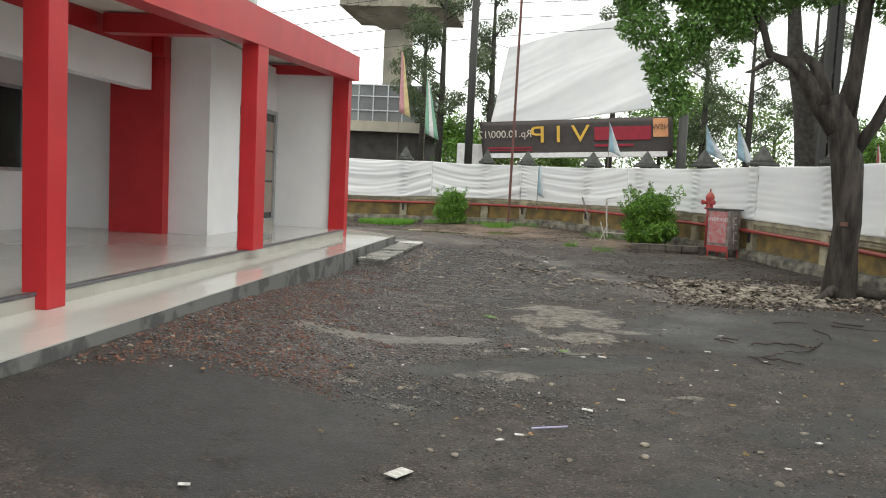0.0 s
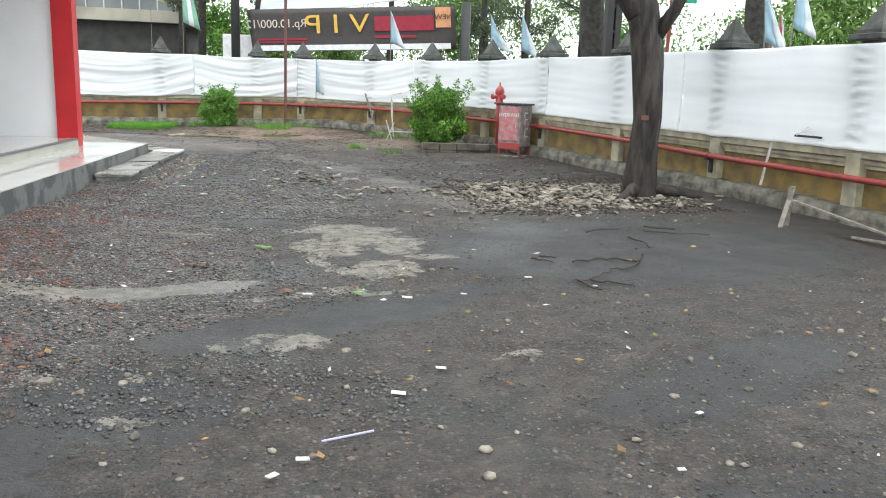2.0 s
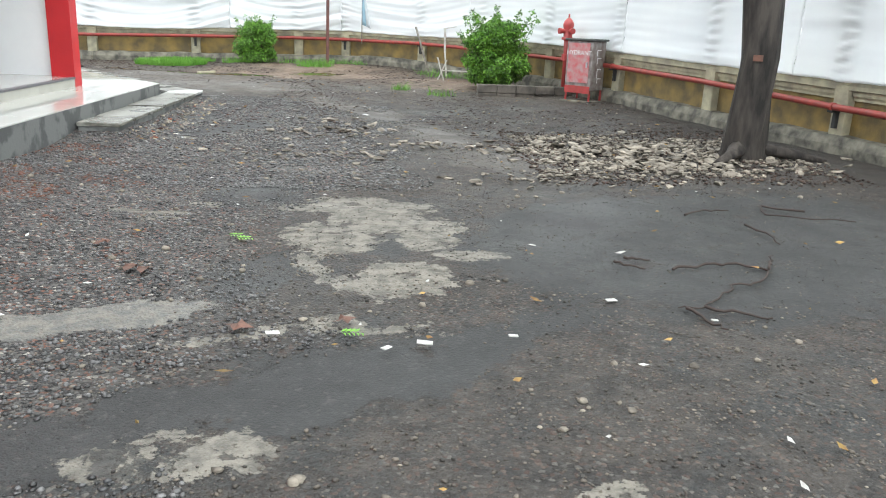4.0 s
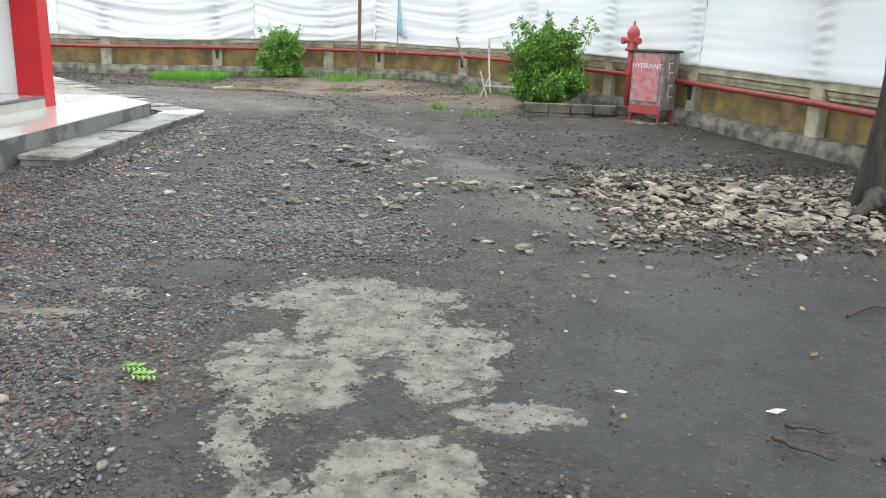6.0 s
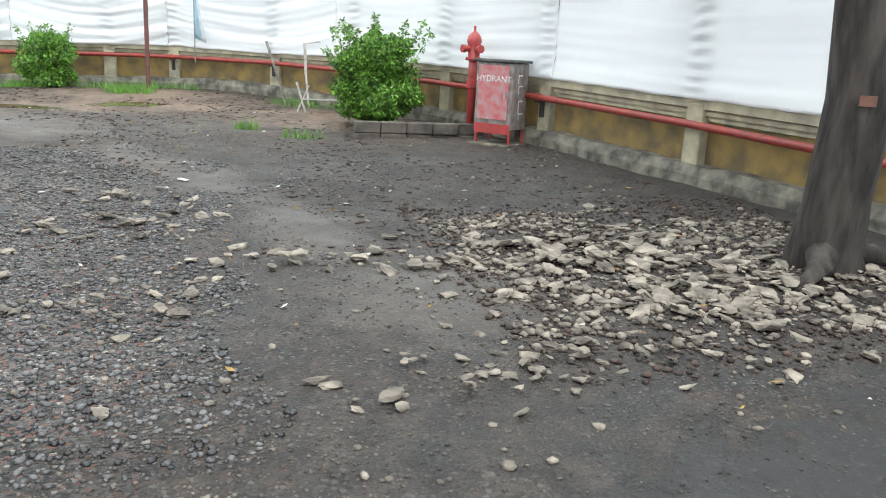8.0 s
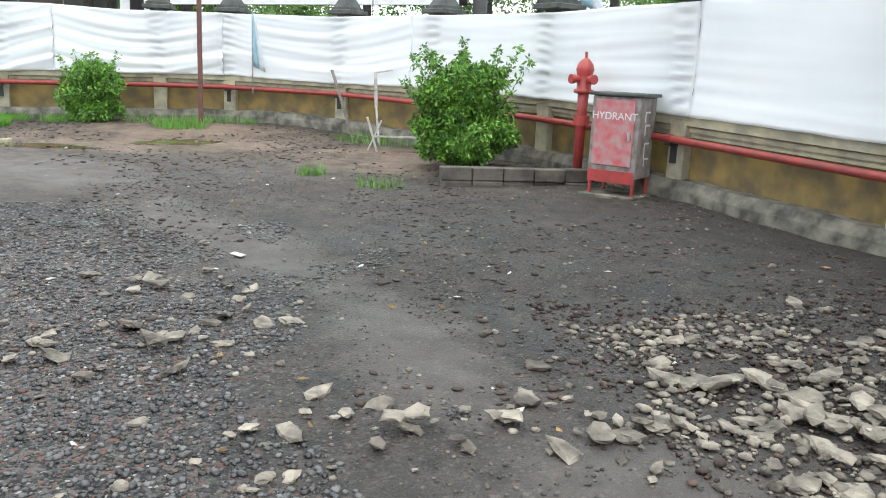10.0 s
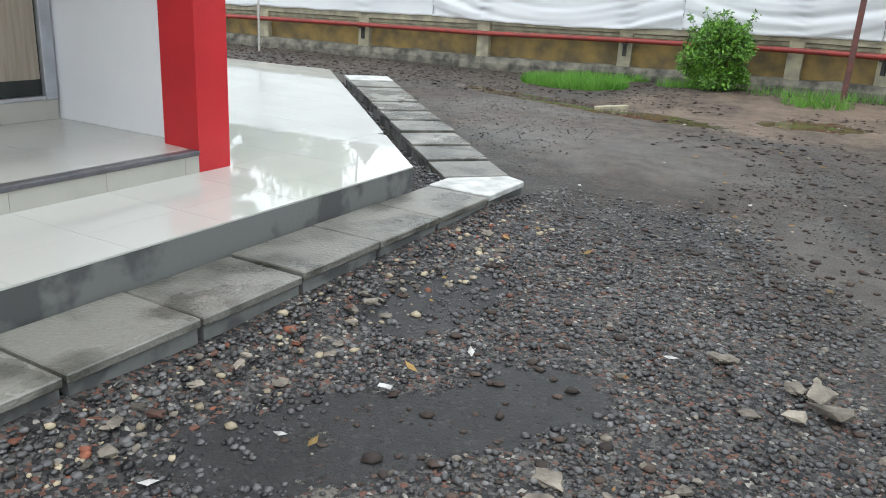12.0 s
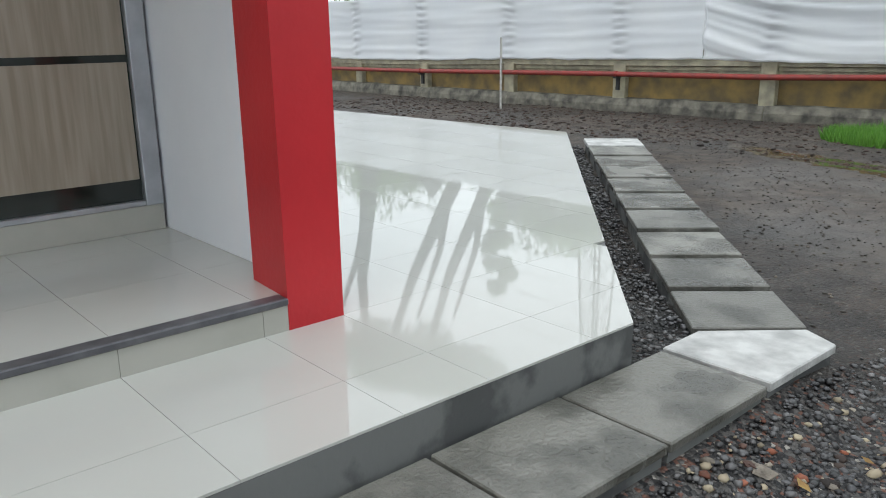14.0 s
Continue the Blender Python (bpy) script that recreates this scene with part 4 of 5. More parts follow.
def casuarina(x, y, h, r, seed, n=9000):
    g = np.random.default_rng(seed)
    limbs = [([(x, y, 0), (x + 0.1, y, h * 0.5), (x + 0.05, y, h)], [0.22, 0.16, 0.04])]
    cr = []
    for _ in range(13):
        z = h * (0.38 + 0.6 * g.random())
        a = g.random() * 6.28
        k = r * (0.4 + 0.6 * g.random())
        e = (x + math.cos(a) * k, y + math.sin(a) * k, z + 0.9)
        limbs.append(([(x + 0.06, y, z), e], [0.05, 0.012]))
        cr += [(e[0], e[1], e[2], 0.45), ((e[0] + x) / 2, (e[1] + y) / 2, z + 0.5, 0.4)]
    tree("casuarina_tree", (x, y, 0), limbs, cr, n, 0.13, M_NEEDLE, seed, "thin open casuarina with feathery grey-green foliage", M_BARK2, "tree", 0.05, 8)


casuarina(-5.3, 39.4, 12.5, 1.8, 31)
casuarina(-2.7, 37.7, 11.5, 1.2, 32)
casuarina(-6.6, 42.0, 10.5, 1.5, 33)
casuarina(3.5, 44.0, 11.5, 1.4, 34)
casuarina(10.6, 43.5, 11.0, 2.0, 35)
casuarina(13.2, 42.0, 12.0, 2.4, 36, 6000)
casuarina(8.0, 42.0, 10.0, 1.6, 37)


def bushy(x, y, h, r, seed, n=5000, m=M_FAR):
    g = np.random.default_rng(seed)
    cr = [(x + g.normal() * r * 0.5, y + g.normal() * r * 0.5, h * (0.45 + 0.45 * g.random()), r * 0.4) for _ in range(16)]
    tree("tree", (x, y, 0), [([(x, y, 0), (x, y, h * 0.6)], [0.15, 0.08])], cr, n, 0.22, m, seed, "leafy green tree beyond the wall", M_BARK2)


for i, (x, y, h, r) in enumerate(((-4.6, 45, 6.0, 1.8), (-2.8, 48, 6.2, 2.0), (1.0, 50, 5.6, 2.4), (6.5, 46, 7.6, 2.6), (9.5, 48, 8.2, 3.0), (13, 47, 8.4, 3.0), (17, 44, 6.2, 2.8), (21, 40, 6.5, 3.0), (25, 36, 6.8, 3.0),
                                  (18, 30, 5.6, 2.0), (28, 30, 7.5, 3.2), (16.5, 24, 5.6, 1.7), (30, 24, 8, 3.2), (-15, 48, 6, 3), (-20, 46, 6.5, 3), (-26, 42, 7, 3.5), (-30, 36, 7, 3.5), (24, 18, 7, 3))):
    bushy(x, y, h, r, 50 + i, 5500, M_FAR if i % 3 else M_LEAF)

for base, top, r, bend in (((-29.6, 35.0, 0), (-28.8, 34.0, 13), 0.40, 0), ((-28.1, 41.8, 0), (-27.6, 34.2, 13), 0.36, 1), ((-26.3, 42.0, 0), (-26.4, 35.6, 12.5), 0.36, 1)):
    m = [Vector(base).lerp(Vector(top), t) + Vector((0.25 * math.sin(7 * t), 0.2 * math.sin(5 * t), 0)) for t in (0, 0.25, 0.5, 0.75, 1)]
    tree("tree", base, [(m, [r, r * 0.95, r * 0.85, r * 0.6, r * 0.35]), ([m[2], m[2] + Vector((0.8, -1.2, 2.0)), m[2] + Vector((0.6, -2.4, 5.0))], [0.2, 0.15, 0.06])],
         [(top[0] + dx, top[1] + dy, 12.2 + dz, 1.3) for dx, dy, dz in ((0, 0, 1), (1.2, -1, 0.5), (-1.5, 1, 1), (1.5, 1.5, 1.6), (0, 2, 2))], 5000, 0.2, M_LEAFD, int(90 + r * 100 + base[1]), "tall leaning street tree beyond the boundary wall", M_BARK2)
for i, (x, y, h, r) in enumerate(((-24.5, 41.0, 9.0, 2.6), (-22.3, 39.5, 8.2, 1.8), (-31, 38, 7, 2.5), (-25.0, 38.6, 11.4, 0.8), (-34, 34, 7, 2.5))):
    bushy(x, y, h, r, 80 + i, 6000, M_FAR)
lt = bmesh.new()
for k in range(13):
    w0, w1 = 0.9 - 0.04 * k, 0.86 - 0.04 * k
    cs0 = [(-w0, -w0), (w0, -w0), (w0, w0), (-w0, w0)]
    cs1 = [(-w1, -w1), (w1, -w1), (w1, w1), (-w1, w1)]
    for q in range(4):
        rod(lt, (*cs0[q], k), (*cs1[q], k + 1), 0.05, seg=4)
        rod(lt, (*cs0[q], k), (*cs1[(q + 1) % 4], k + 1), 0.03, seg=4)
        rod(lt, (*cs1[q], k + 1), (*cs1[(q + 1) % 4], k + 1), 0.03, seg=4)
bmesh.ops.translate(lt, vec=(-22.0, 41.5, 0), verts=lt.verts)
tagged(part("lattice_tower", lt, M_IRON), "grey steel lattice tower beyond the boundary wall", "tower")

# ---- far buildings ----
tw = empty("water_tower", (-14.0, 73.5, 0), "pale concrete water tower with a stepped head", "tower")
b = bmesh.new()
box(b, (-1.15, -1.2, -1), (1.15, 1.2, 15.6), bevel=0.1)
part("shaft", b, M_CONC, tw)
b = bmesh.new()
bmesh.ops.create_cone(b, cap_ends=True, segments=8, radius1=1.7, radius2=4.6, depth=1.3, matrix=Matrix.Translation((0.4, 0, 16.2)))
box(b, (-4.6, -4.4, 16.85), (5.5, 4.4, 19.5))
for k in range(-4, 6):
    box(b, (k - 0.12, -4.6, 16.85), (k + 0.12, -4.4, 19.5))
part("head", b, M_CONC, tw)

gb = empty("grey_building", (-9.5, 44.5, 0), "low dark brick building with grey panelled upper floor", "building")
b = bmesh.new()
box(b, (-8, 0, -0.5), (2.4, 8, 4.4), bevel=0)
part("wall", b, M_DBRICK, gb)
b = bmesh.new()
box(b, (-8.4, -0.6, 4.4), (3.2, 8.4, 4.98))
part("slab", b, M_CONC, gb, "streaked concrete slab")
b = bmesh.new()
box(b, (-8, 0.1, 4.99), (2.5, 8, 7.1))
part("upper_storey", b, M_GREYB, gb)
b = bmesh.new()
for k in range(13):
    box(b, (-8 + k * 0.85, 0.02, 4.99), (-7.94 + k * 0.85, 0.1, 7.1))
for z in (5.6, 6.4, 7.04):
    box(b, (-8, 0.03, z), (2.5, 0.09, z + 0.06))
part("panel_frame", b, M_ALU, gb)
b = bmesh.new()
box(b, (1.3, -0.1, 6.2), (1.9, 0.02, 6.9))
part("notice", b, M_BRICKBIT, gb)

kiosk = bmesh.new()
box(kiosk, (-3.45, 31.6, 0), (-2.3, 32.2, 3.3), bevel=0.02)
tagged(part("white_board", kiosk, M_WHITEP), "plain white board beyond the wall", "board")

for x, y, r, h, lab in ((-2.9, 30.7, 0.16, 11.5, "tall dark utility pole"), (5.15, 30.4, 0.2, 4.7, "thick dark banner post"), (6.75, 19.7, 0.0, 11, ""), (8.1, 24.0, 0.07, 8, "slim dark lamp pole")):
    if r:
        b = bmesh.new()
        tube(b, [(x, y, 0), (x, y, h)], [r, r * 0.85], 12)
        tagged(part("pole", b, M_IRON, smooth=True), lab + " beyond the wall", "pole")
b = bmesh.new()
for dx in (-0.17, 0.02):
    box(b, (6.75 + dx, 19.6, 0), (6.90 + dx, 19.85, 11), bevel=0.01)
for k in range(20):
    box(b, (6.66, 19.62, 0.3 + k * 0.55), (6.86, 19.66, 0.36 + k * 0.55))
tagged(part("mast", b, M_IRON), "dark steel billboard mast behind the wall", "pole")

# ---- banners and flags ----


def hanging(name, corners, material, label, category, wave=0.05, nx=40, nz=20, seed=0, dense=0):
    """A cloth between four corners (top left, top right, bottom right, bottom left)."""
    tl, tr, br, bl = [Vector(c) for c in corners]
    nrm = (tr - tl).cross(bl - tl).normalized()
    vs, fs = [], []
    for j in range(nz + 1):
        for i in range(nx + 1):
            u, v = i / nx, j / nz
            p = tl.lerp(tr, u).lerp(bl.lerp(br, u), v)
            q = v + u * 0.55
            w = noise.noise(Vector((u * 1.2, q * 4.0, seed))) + 0.5 * abs(noise.noise(Vector((u * 2.0, q * 11.0 + 0.8 * noise.noise(Vector((u * 3, v * 3, 1))), seed + 2))))
            edge = 0.06 * noise.noise(Vector((u * 6, v * 3, seed + 9))) * (tl - bl).length * 0.25
            vs.append(p + nrm * wave * w + Vector((0, 0, edge if j in (0, nz) else 0)))
    for j in range(nz):
        for i in range(nx):
            a = j * (nx + 1) + i
            fs.append((a, a + 1, a + nx + 2, a + nx + 1))
    ob = mesh_ob(name, vs, fs, material, True)
    m = ob.modifiers.new("thickness", "SOLIDIFY")
    m.thickness = 0.006
    return tagged(ob, label, category)


hanging("large_sheet", [(-1.6, 31.75, 7.2), (4.35, 31.5, 8.9), (4.05, 31.5, 4.95), (-2.2, 31.75, 3.9)], M_TARP, "large creased white canvas sheet hung between poles", "banner", 0.13, 90, 60, 3)
vip = hanging("banner", [(-2.56, 31.2, 4.14), (4.82, 30.92, 4.63), (4.94, 30.9, 3.09), (-2.36, 31.22, 2.71)], M_BANNER, "long black promotional banner seen from behind, its print reversed", "banner", 0.03, 50, 8, 5)


for ob, ends in ((bpy.data.objects["large_sheet"], (((-2.2, 31.75, 3.95), (-2.9, 30.72, 4.0)), ((-1.6, 31.75, 7.15), (-2.9, 30.75, 7.4)), ((4.05, 31.5, 5.0), (5.15, 30.45, 4.6)))), (vip, (((-2.5, 31.2, 4.1), (-2.9, 30.75, 4.2)), ((4.85, 30.92, 4.58), (5.15, 30.45, 4.6)), ((4.94, 30.9, 3.12), (5.15, 30.45, 3.1))))):
    for p, q in ends:
        b = bmesh.new()
        rod(b, p, q, 0.012, seg=5)
        part("tie_rope", b, M_IRON, ob)


def on_banner(u, v):
    """A spot on the banner's yard side, by its width and height."""
    tl, tr, br, bl = Vector((-2.56, 31.14, 4.14)), Vector((4.82, 30.86, 4.63)), Vector((4.94, 30.84, 3.09)), Vector((-2.36, 31.16, 2.71))
    return tl.lerp(tr, u).lerp(bl.lerp(br, u), v)


def patch(name, u0, v0, u1, v1, material, lift=0.0):
    q = [on_banner(u0, v0), on_banner(u1, v0), on_banner(u1, v1), on_banner(u0, v1)]
    o = Vector((0, -lift, 0))
    vs = [p + o for p in q] + [p + o + Vector((0, 0.005, 0)) for p in q]
    ob = mesh_ob(name, vs, [(0, 1, 2, 3), (7, 6, 5, 4), (0, 4, 5, 1), (1, 5, 6, 2), (2, 6, 7, 3), (3, 7, 4, 0)], material)
    ob.parent = vip
    return ob


patch("white_strip", 0.02, 0.86, 0.97, 0.99, M_WHITEP)
patch("crimson_block", 0.60, 0.22, 0.89, 0.56, M_CRIM)
patch("crimson_line", 0.60, 0.66, 0.80, 0.72, M_CRIM)
patch("crimson_line", 0.03, 0.70, 0.27, 0.74, M_CRIM, 0.002)
patch("crimson_line", 0.03, 0.77, 0.27, 0.80, M_CRIM, 0.002)
patch("orange_block", 0.90, 0.04, 0.975, 0.5, M_ORANGE, 0.004)
for txt, u, v, size, ma in (("V I P", 0.42, 0.40, 0.92, M_GOLD), ("Rp.10.000/12", 0.13, 0.36, 0.40, M_PALE), ("NEW", 0.938, 0.26, 0.28, M_BANNER)):
    p = on_banner(u, v) + Vector((0, -0.03, 0))
    words("lettering", txt, size, Matrix.Translation(p) @ Matrix.Rotation(radians(-2), 4, "Z") @ Matrix.Rotation(radians(90), 4, "X") @ Matrix.Rotation(radians(4), 4, "Z") @ Matrix.Diagonal((-1.3 if txt == "V I P" else -1, 1, 1, 1)), ma, vip)


def flag(x, y, z0, ztip, w, h, lean, label, cols=(M_BLUE, M_FLAGW), seed=0):
    f = empty("flag", (x, y, z0), label, "flag", "flags along the wall")
    b = bmesh.new()
    tube(b, [(0, 0, -0.6), (lean * 0.5, 0, (ztip - z0) * 0.5), (lean, 0, ztip - z0)], [0.014, 0.012, 0.008], 6)
    part("pole", b, M_WOOD, f)
    H = ztip - z0
    for k, ma in enumerate(cols):
        vs, fs = [], []
        for j in range(9):
            for i in range(4):
                v, u = j / 8, (k + i / 3) / len(cols)
                wob = 0.05 * noise.noise(Vector((u * 3, v * 4, seed)))
                vs.append((lean * (1 - v * h / H) + u * w * (0.25 + 0.75 * v), wob, H - v * h - u * w * 0.55 * (1 - v * 0.2)))
        for j in range(8):
            for i in range(3):
                a = j * 4 + i
                fs.append((a, a + 1, a + 5, a + 4))
        ob = mesh_ob("cloth", vs, fs, ma, True)
        ob.parent = f
        m = ob.modifiers.new("thickness", "SOLIDIFY")
        m.thickness = 0.004
    return f


FL = "limp pale blue and white flag on a thin pole"
for i, (x, y, z1, w, h, lean) in enumerate(((2.2, 26.7, 3.95, 0.45, 0.95, -0.05), (5.3, 26.2, 3.96, 0.7, 0.9, -0.12), (6.2, 26.1, 4.0, 0.6, 1.1, -0.05), (8.3, 15.6, 3.75, 0.5, 1.05, -0.2), (7.2, 13.1, 3.6, 0.42, 0.85, 0.05))):
    flag(x, y, 2.0, z1, w, h, lean, FL, seed=i)
flag(-0.1, 26.45, 1.5, 2.42, 0.24, 1.0, 0.0, "small blue flag hanging over the white sheet", (M_BLUE, M_FLAGW), 8)
flag(-6.2, 33.2, 0.5, 7.2, 0.5, 2.6, 0.0, "tall pink and yellow pennant banner", (M_PINKC, M_YELC), 9)
flag(-4.95, 32.5, 0.5, 6.0, 0.62, 2.3, 0.0, "tall green and white pennant banner", (M_GREENC, M_WHITEP, M_GREENC), 10)
for x, y, z in ((9.6, 24, 3.4), (12.4, 22.6, 3.5), (9.3, 13.2, 3.1), (10.5, 15.5, 3.3), (10.2, 18.5, 3.6)):
    flag(x, y, 1.0, z, 0.2, 0.7, 0.0, "small red and white pennant", (M_HYD, M_WHITEP), 12)

sg = empty("road_sign", (14.3, 33.0, 0), "green direction sign on a red and white pole", "sign")
b = bmesh.new()
box(b, (-0.32, -0.03, 5.4), (0.75, 0.03, 6.5), bevel=0.01)
board = part("board", b, M_SIGN, sg)
b = bmesh.new()
for lo, hi in (((-0.2, -0.045, 5.85), (0.6, -0.031, 5.92)), ((0.16, -0.045, 5.6), (0.24, -0.031, 5.849)), ((-0.1, -0.045, 6.2), (0.5, -0.031, 6.27))):
    box(b, lo, hi)
part("marking", b, M_WHITEP, board)
b = bmesh.new()
rod(b, (-0.3, 0.06, 0), (-0.3, 0.06, 6.6), 0.07)
part("pole", b, M_PIPE, sg)

# cables
for z, dz in ((9.2, 0.5), (8.6, 0.9), (8.0, 1.2), (7.3, 1.7)):
    b = bmesh.new()
    tube(b, [(-22, 33, z - 0.6), (-12, 32, z - 0.9), (-2.9, 30.7, z), (6, 30.5, z + dz * 0.5), (16, 30, z + dz * 1.6)], [0.012] * 5, 4)
    tagged(part("cable", b, M_IRON), "thin dark overhead cable strung past the pole", "cable", "overhead cables")


# ---- wooden frames by the wall ----
def sticks(name, at, rods, label, category, material=M_WOODW):
    s = empty(name, at, label, category)
    for a, c, w in rods:
        b = bmesh.new()
        d = Vector(c) - Vector(a)
        m = Matrix.Translation((Vector(a) + Vector(c)) / 2) @ d.to_track_quat("Z", "Y").to_matrix().to_4x4()
        box(b, (-w / 2, -0.012, -d.length / 2), (w / 2, 0.012, d.length / 2), m)
        part("plank", b, material, s)


sticks("wooden_barrier", (1.93, 23.2, gz(1.93, 23.2)), [((0.05, 0.0, -0.02), (-0.12, 0.05, 0.55), 0.06), ((-0.1, 0.05, 0.02), (0.1, 0.0, 0.5), 0.05), ((0.0, 0.02, 0.25), (1.25, 0.3, 0.22), 0.07)], "broken low whitewashed wooden barrier lying on the soil", "wooden barrier")
sticks("leaning_plank", (1.55, 24.95, gz(1.55, 24.95)), [((0.17, 0, -0.05), (-0.21, 0.3, 1.17), 0.06)], "grey plank leaning on the pipe", "plank", M_WOOD)
sticks("leaning_stake", (2.08, 24.45, gz(2.08, 24.45)), [((0.05, 0, 0.0), (0.0, 0.12, 0.6), 0.03), ((0.0, 0.12, 0.6), (-0.02, 0.2, 1.2), 0.05), ((-0.02, 0.2, 1.19), (0.3, 0.25, 1.25), 0.03)], "white stake with a cross piece leaning on the pipe", "plank")
sticks("wooden_trestle", (6.0, 10.7, gz(6, 10.7)), [((0.0, 0.0, -0.02), (0.02, 0.02, 0.50), 0.06), ((-0.18, -0.15, -0.02), (0.1, 0.1, 0.5), 0.06), ((0.05, 0.0, 0.33), (0.55, -1.35, 0.08), 0.06), ((0.3, -0.9, 0.02), (0.5, -1.7, 0.05), 0.05)], "collapsed pale wooden trestle by the wall", "trestle", M_WOOD)
sticks("standing_stake", (-12.0, 25.5, 0.15), [((0, 0, -0.1), (0, 0, 1.35), 0.04)], "thin white stake stuck in the ground", "stake")

sticks("leaning_stake", (6.55, 12.35, gz(6.4, 12.3) + 0.3), [((0, 0, 0), (0.1, 0.0, 0.62), 0.035)], "short white stake leaning on the pipe", "stake")
p, o = along(cum[2] + 0.75)
tear = empty("torn_patch", (p.x - o.x * 0.1, p.y - o.y * 0.1, 1.13), "dark triangular tear at the foot of the white sheet", "tear")
tear.rotation_euler = (0, 0, math.atan2(o.y, o.x) - math.pi / 2)
b = bmesh.new()
prism(b, [(-0.26, -0.004), (0.26, -0.004), (0.26, 0.0), (-0.26, 0.0)], 0.0, lambda x, y: 0.03 + 0.18 * (0.26 - abs(x)) / 0.26)
part("hole", b, M_IRON, tear)
for k in range(3):
    b = bmesh.new()
    rod(b, (-0.22, -0.008, 0.02 + k * 0.01), (0.0 + k * 0.07, -0.008, 0.15 - k * 0.02), 0.006, seg=5)
    part("lattice_bar", b, M_WHITEP, tear)

# kerb stub by the grass
b = bmesh.new()
box(b, (-0.3, -0.04, -0.05), (0.3, 0.04, 0.035), Matrix.Translation((-3.75, 23.6, gz(-3.75, 23.6))) @ Matrix.Rotation(radians(62), 4, "Z"), 0.01)
tagged(part("kerb", b, M_CREAM), "pale broken kerb edge in the soil", "kerb", kind="structure")


# ---- grass ----
def blades(name, centre, rx, ry, n, h, seed, label):
    g = np.random.default_rng(seed)
    a, q = g.random(n) * 6.28, np.sqrt(g.random(n))
    X, Y = centre[0] + np.cos(a) * q * rx, centre[1] + np.sin(a) * q * ry
    vs, fs = [], []
    for i in range(n):
        z = gz(X[i], Y[i])
        hh = h * (0.4 + 0.8 * g.random())
        t, l = g.random() * 6.28, g.normal(size=2) * 0.35 * hh
        w = 0.006
        vs += [(X[i] - math.cos(t) * w, Y[i] - math.sin(t) * w, z - 0.01), (X[i] + math.cos(t) * w, Y[i] + math.sin(t) * w, z - 0.01), (X[i] + l[0], Y[i] + l[1], z + hh)]
        fs.append((3 * i, 3 * i + 1, 3 * i + 2))
    tagged(mesh_ob(name, vs, fs, M_GRASS), label, "grass", kind="stuff")


blades("grass", (-5.05, 25.5), 0.9, 0.7, 9000, 0.16, 5, "patch of bright green grass by the puddle")
blades("grass", (-5.0, 27.0), 0.8, 0.4, 1500, 0.15, 15, "patch of bright green grass by the puddle")
for i, (c, r, n) in enumerate((((-1.6, 26.2), 0.8, 300), ((-0.6, 26.3), 0.7, 200), ((0.9, 20.9), 0.22, 110), ((1.7, 20.1), 0.3, 80), ((-1.3, 25.4), 0.5, 500), ((2.6, 24.6), 1.2, 500), ((-3.4, 26.4), 0.5, 500))):
    blades("weeds", c, r, r * 0.6, n, 0.16, 60 + i, "thin green weeds in the bare soil")

# ---- fallen branches ----
gb_ = random.Random(9)
for pts in ([(2.48, 8.6), (2.7, 8.68), (2.91, 8.73), (3.16, 8.61), (2.96, 8.31), (2.75, 8.26), (2.55, 8.0), (2.39, 7.84), (2.24, 7.84)], [(2.28, 7.84), (2.33, 7.62), (2.38, 7.47)], [(3.13, 10.17), (3.4, 10.36), (3.61, 10.34)], [(2.11, 8.74), (2.2, 8.64), (2.28, 8.57)],
            [(4.3, 10.35), (4.0, 10.55), (3.9, 10.2), (4.6, 10.0)], [(3.14, 8.62), (3.25, 8.8), (3.35, 8.96)], [(3.53, 9.84), (3.6, 9.5), (3.56, 9.27)], [(2.22, 8.84), (2.3, 8.82), (2.38, 8.78)], [(2.39, 7.84), (2.6, 7.75), (2.72, 7.66)], [(2.0, 4.0), (2.2, 3.9), (2.3, 3.7)]):
    fine_pts = []
    for p, q in zip(pts, pts[1:]):
        for k in range(4):
            t = k / 4
            fine_pts.append((p[0] + (q[0] - p[0]) * t + gb_.uniform(-0.018, 0.018), p[1] + (q[1] - p[1]) * t + gb_.uniform(-0.018, 0.018)))
    fine_pts.append(pts[-1])
    b = bmesh.new()
    tube(b, [(x, y, gz(x, y) + 0.022 + gb_.uniform(-0.006, 0.01)) for x, y in fine_pts], [0.011 * (1 - 0.6 * k / len(fine_pts)) for k in range(len(fine_pts))], 6)
    tagged(part("fallen_branch", b, M_TWIG, smooth=True), "thin crooked dark fallen branch on the asphalt", "branch", "fallen branches")


